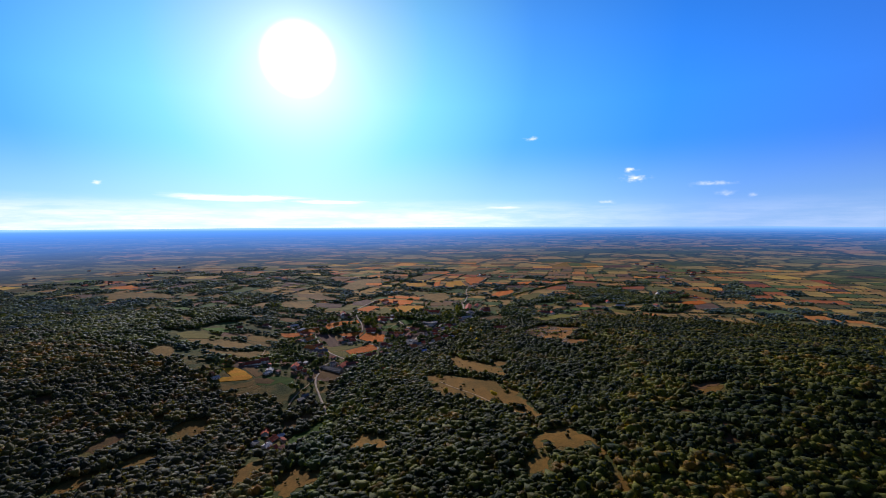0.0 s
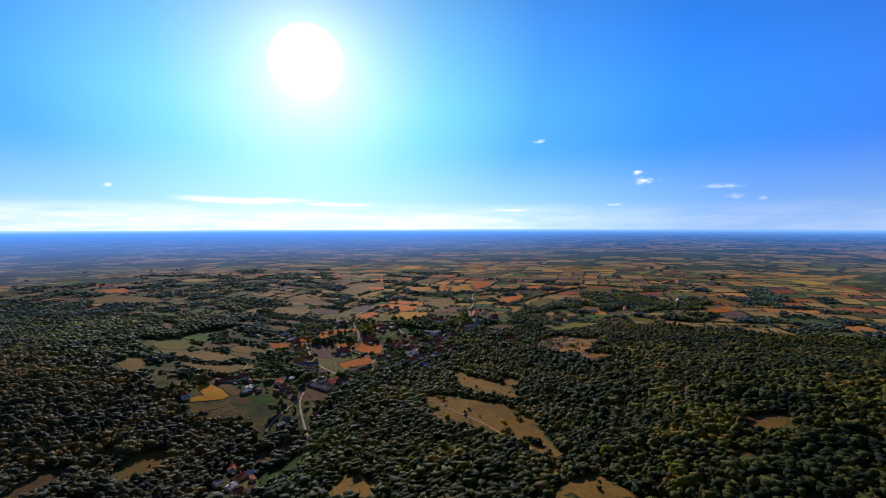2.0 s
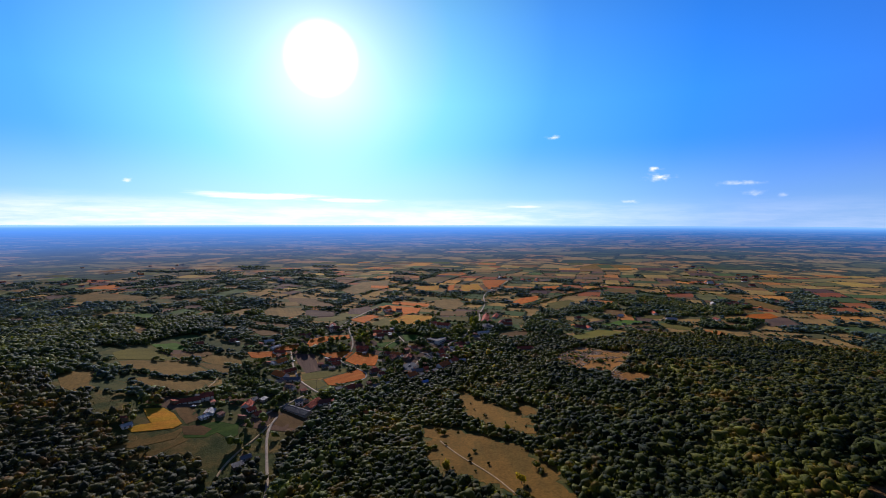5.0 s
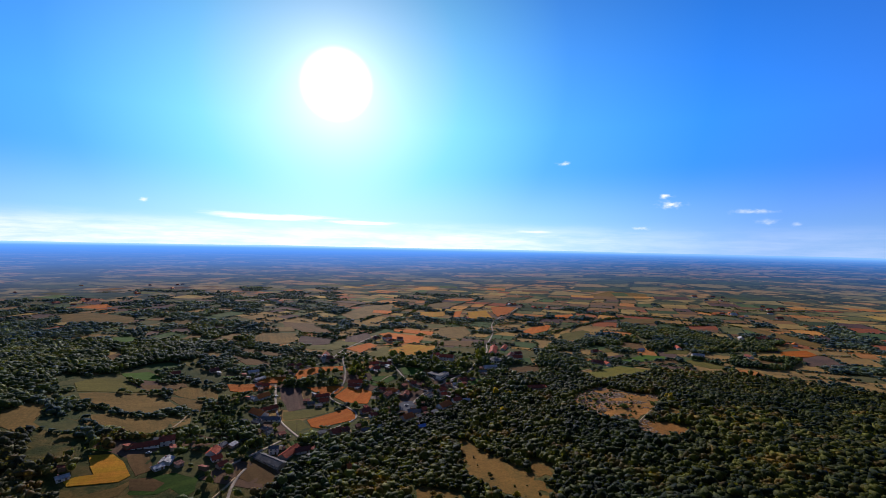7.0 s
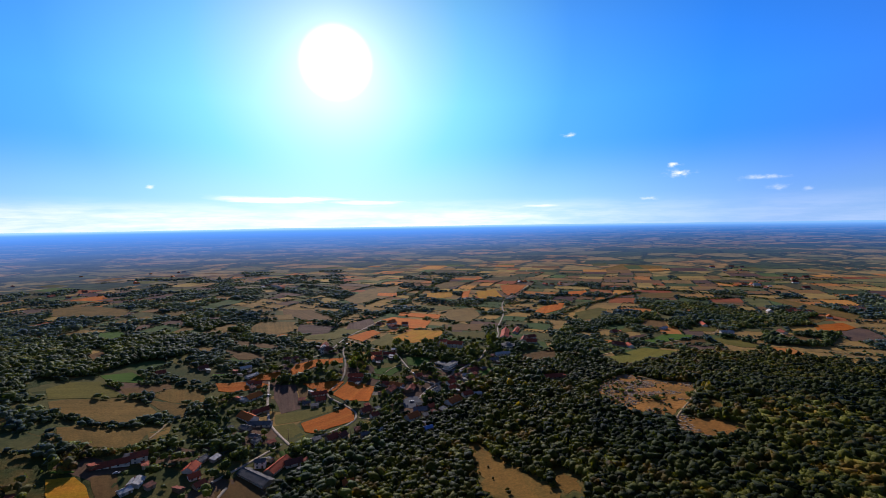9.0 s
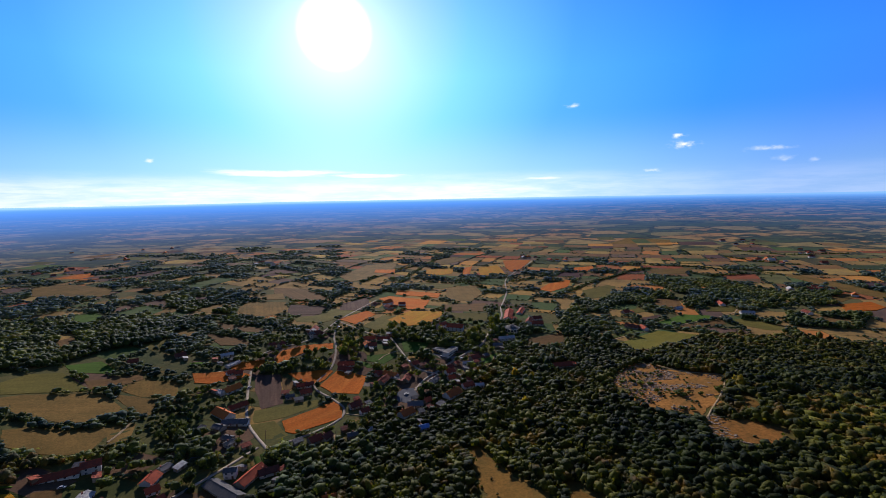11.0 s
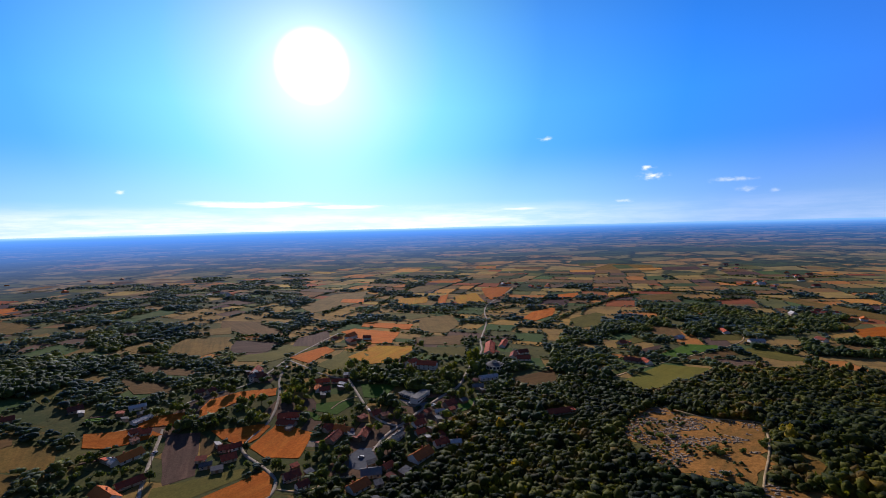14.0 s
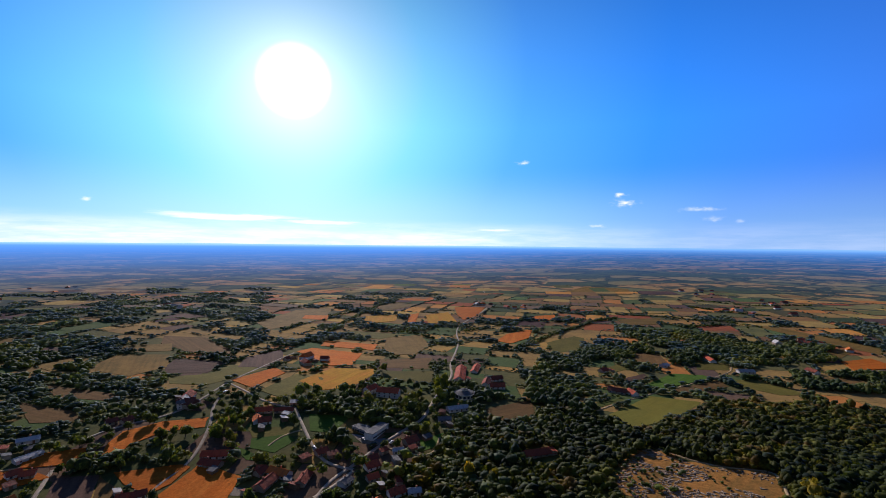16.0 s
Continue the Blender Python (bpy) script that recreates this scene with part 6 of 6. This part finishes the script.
stand("clearing_bushes", "single bushes on the parched clearings", "bush", dots, 1.2, 0.9, MID_CROWNS, LEAF_WOOD, 18)

# ---- orchard ----
spots = scatter(ORCHARD, 5.4, 19, 1.0)
for i, (x, y) in enumerate(spots[:70]):
    m = pose(float(x), float(y), float(height(x, y)), 0, 0, float(g9.uniform(0, 360)))
    ob = tagged(copy_thing(KINDS[i % 3], m), "small plum tree in orchard rows", "tree", "orchard trees")
    s = 0.42 * float(g9.uniform(0.85, 1.2))
    ob.matrix_world = m @ Matrix.Diagonal((s, s, s, 1))


# ---- single trees and bushes that stand out ----
def lone_tree(x, y, size, tall, leaf, label, kind, group):
    """A tree or bush of its own, from one of the tree kinds, in other leaves."""
    src = KINDS[int(abs(x) + abs(y)) % len(KINDS)]
    m = pose(x, y, float(height(x, y)) - 0.1, 0, 0, (x * 37 + y * 11) % 360)
    ob = tagged(copy_thing(src, m), label, kind, group)
    ob.name = kind
    ob.matrix_world = m @ Matrix.Diagonal((size / 3.4, size / 3.4, tall * size / 3.4, 1))
    for c in ob.children:
        if c.name.startswith("crown"):
            c.material_slots[0].link = "OBJECT"
            c.material_slots[0].material = leaf
    return ob


for x, y, r in ((23.9, 785.9, 3.6), (27.2, 797.9, 4.0), (29.9, 811.1, 3.4), (25.6, 775.2, 3.0)):
    lone_tree(x, y, r * 1.2, 1.5, LEAF_LIME, "tall pale green poplar beside the village road", "tree", "poplars by the road")
for x, y, r in ((187.5, 608.0, 2.9), (191.5, 610.0, 1.7), (40.5, 662.6, 2.6), (52.7, 656.0, 2.0), (44.3, 611.0, 2.2), (1.2, 407.4, 2.0), (43.0, 387.9, 1.8), (41.9, 456.9, 1.8), (92.2, 322.2, 2.2)):
    lone_tree(x, y, r * 1.35, 1.25, LEAF_YELLOW, "round bush turned bright yellow", "bush", "yellow bushes")
for x, y, r in ((42.8, 372.0, 2.6), (46.2, 368.1, 2.2), (40.1, 376.5, 2.2), (53.2, 362.0, 2.2), (55.8, 357.7, 2.6), (58.6, 353.4, 2.8), (60.9, 350.0, 2.4), (-1.8, 462.7, 2.4), (-6.4, 469.3, 2.0), (-7.8, 440.0, 2.0), (-10.6, 438.7, 1.6), (53.2, 403.5, 2.6), (55.5, 397.6, 2.0), (61.6, 432.5, 2.0), (22.8, 381.3, 1.4), (63.4, 335.9, 1.8)):
    lone_tree(x, y, r, 0.75, LEAF_WOOD, "dark broad bush on the parched clearing", "bush", "bushes on the clearing")
for x, y, r in ((125.6, 634.9, 2.2), (129.7, 631.1, 2.4), (112.0, 643.3, 2.0), (136.1, 629.3, 1.8), (146.1, 606.8, 2.6), (147.8, 601.9, 2.2), (156.2, 613.5, 1.6), (135.3, 614.3, 2.0), (184.7, 625.1, 1.8), (176.4, 611.2, 1.8), (159.3, 602.3, 1.6), (153.3, 671.1, 1.8), (172.0, 607.0, 2.2), (168.5, 588.0, 2.4), (171.5, 593.5, 2.2), (165.0, 580.0, 2.4), (140.0, 583.0, 2.0), (144.5, 580.0, 1.8)):
    lone_tree(x, y, r, 0.75, LEAF_TREE, "dark bush among the graves", "bush", "bushes in the cemetery")


# ---- kitchen gardens: narrow beds behind the houses ----
BED_SURFACE = (CROPS["green"], CROPS["plough"], CROPS["straw"], CROPS["dkgreen"], CROPS["olive"])
BED_LABEL = ("narrow bed of green vegetables", "narrow bed of dug brown soil", "narrow bed of dry maize stalks", "narrow bed of dark green cabbages", "narrow strip of mown grass")
g12 = np.random.default_rng(77)
near_houses = [h for h in HOUSES if h[2] < 10 and -240 < h[0] < 110 and 480 < h[1] < 830]
for hx, hy, hr in near_houses:
    a = float(g12.uniform(0, math.tau))
    cx, cy = hx + math.cos(a) * (hr + 11), hy + math.sin(a) * (hr + 11)
    turn = float(g12.choice((20.0, 35.0, -55.0, 110.0)))
    corners = np.array([(cx + u, cy + v) for u in (-7, 0, 7) for v in (-7, 0, 7)])
    if not clear_of(corners, 0.5).all():
        continue
    FIELDS.append(np.array([(cx - 7, cy - 7), (cx + 7, cy - 7), (cx + 7, cy + 7), (cx - 7, cy + 7)], float))
    CROP_OF.append("bed")
    off = -6.0
    while off < 5.0:
        w, long = float(g12.uniform(1.4, 3.4)), float(g12.uniform(9, 13))
        k = int(g12.integers(len(BED_SURFACE)))
        m = pose(cx, cy, 0, 0, 0, turn) @ Matrix.Translation((0, off + w / 2, 0))
        us = np.linspace(-long / 2, long / 2, 5)
        vs = []
        for u in us:
            for v, lift in ((-w / 2, -0.3), (-w / 2 + 0.15, 0.26), (w / 2 - 0.15, 0.26), (w / 2, -0.3)):
                p = m @ Vector((u, v, 0))
                vs.append((u, v, float(height(p.x, p.y)) + lift))
        n = np.arange(20).reshape(5, 4)
        f = np.stack([n[:-1, :-1], n[1:, :-1], n[1:, 1:], n[:-1, 1:]], -1).reshape(-1, 4)
        bed = new("garden_bed", mesh_of("garden_bed", vs, f, BED_SURFACE[k]))
        bed.matrix_world = m
        tagged(bed, BED_LABEL[k], "garden bed", kind="structure")
        off += w + 0.5


# ---- parked cars ----
def car(paint, label):
    """A small parked car: body with rounded shoulders, glazed cabin, four wheels."""
    ob = tagged(new("car"), label, "car", "parked cars")
    bm = bmesh.new()
    box(bm, 0, 0, 0.32, 3.9, 1.62, 0.52)
    bmesh.ops.bevel(bm, geom=bm.edges[:], offset=0.14, segments=2, affect="EDGES")
    part("body", bm, paint, ob)
    bm = bmesh.new()
    for v in box(bm, -0.15, 0, 0.8, 2.2, 1.45, 0.5):
        if v.co.z > 1.0:
            v.co.x, v.co.y = -0.15 + (v.co.x + 0.15) * 0.68, v.co.y * 0.84
    part("cabin", bm, GLASS, ob, "dark glazed cabin")
    bm = bmesh.new()
    box(bm, -0.15, 0, 1.27, 1.5, 1.2, 0.06)
    part("roof", bm, paint, ob)
    for u in (-1.25, 1.25):
        for v in (-0.74, 0.74):
            bm = bmesh.new()
            bmesh.ops.create_cone(bm, cap_ends=True, segments=12, radius1=0.31, radius2=0.31, depth=0.2,
                                  matrix=Matrix.Translation((u, v, 0.31)) @ Matrix.Rotation(math.pi / 2, 4, "X"))
            part("wheel", bm, DARKSTONE, ob)
    return ob


WHITE_PAINT = plain_material("white_car_paint", (0.55, 0.55, 0.53), 0.5, 2.0, 0.08, 0.6)
SILVER_PAINT = plain_material("silver_car_paint", (0.26, 0.27, 0.29), 0.5, 2.0, 0.08, 0.6)
CARS = [car(WHITE_PAINT, "white car parked beside the village road"), car(SILVER_PAINT, "silver-grey car parked in a yard")]
for i, (x, y, turn) in enumerate(((-146.5, 786.0, 55), (-46.0, 637.0, 30), (-52.5, 697.0, -60), (-82.0, 611.0, 25), (-5.6, 703.0, 60), (-24.0, 707.0, -39), (-175.0, 639.0, 65), (-204.5, 500.0, 20))):
    m = pose(x, y, float(height(x, y)) + 0.12, 0, 0, turn)
    ob = CARS[i] if i < 2 else copy_thing(CARS[i % 2], m)
    ob.matrix_world = m


# ---- roadside poles ----
def pole():
    ob = tagged(new("utility_pole"), "wooden utility pole with a crossarm beside the road", "utility pole", "utility poles")
    bm = bmesh.new()
    bmesh.ops.create_cone(bm, cap_ends=True, segments=7, radius1=0.16, radius2=0.10, depth=9.0, matrix=Matrix.Translation((0, 0, 4.2)))
    part("post", bm, WOOD, ob)
    bm = bmesh.new()
    box(bm, 0, 0, 8.0, 1.8, 0.12, 0.14)
    part("crossarm", bm, WOOD, ob)
    for u in (-0.8, 0, 0.8):
        bm = bmesh.new()
        bmesh.ops.create_cone(bm, cap_ends=True, segments=6, radius1=0.07, radius2=0.04, depth=0.25, matrix=Matrix.Translation((u, 0, 8.26)))
        part("insulator", bm, MARBLE, ob)
    return ob


first = pole()
count = 0
for line, half in WAYS[:1] + WAYS[7:10]:
    s = np.concatenate([[0], np.cumsum(np.hypot(*np.diff(line, axis=0).T))])
    for u in np.arange(12, s[-1], 38):
        x, y = np.interp(u, s, line[:, 0]), np.interp(u, s, line[:, 1])
        x2, y2 = np.interp(u + 3, s, line[:, 0]), np.interp(u + 3, s, line[:, 1])
        a = math.atan2(y2 - y, x2 - x)
        m = pose(float(x - math.sin(a) * (half + 1.2)), float(y + math.cos(a) * (half + 1.2)), 0, 0, 0, math.degrees(a) + 90)
        m.translation.z = float(height(m.translation.x, m.translation.y))
        ob = first if count == 0 else copy_thing(first, m)
        ob.matrix_world = m
        count += 1
        if count > 24 or y > 900:
            break
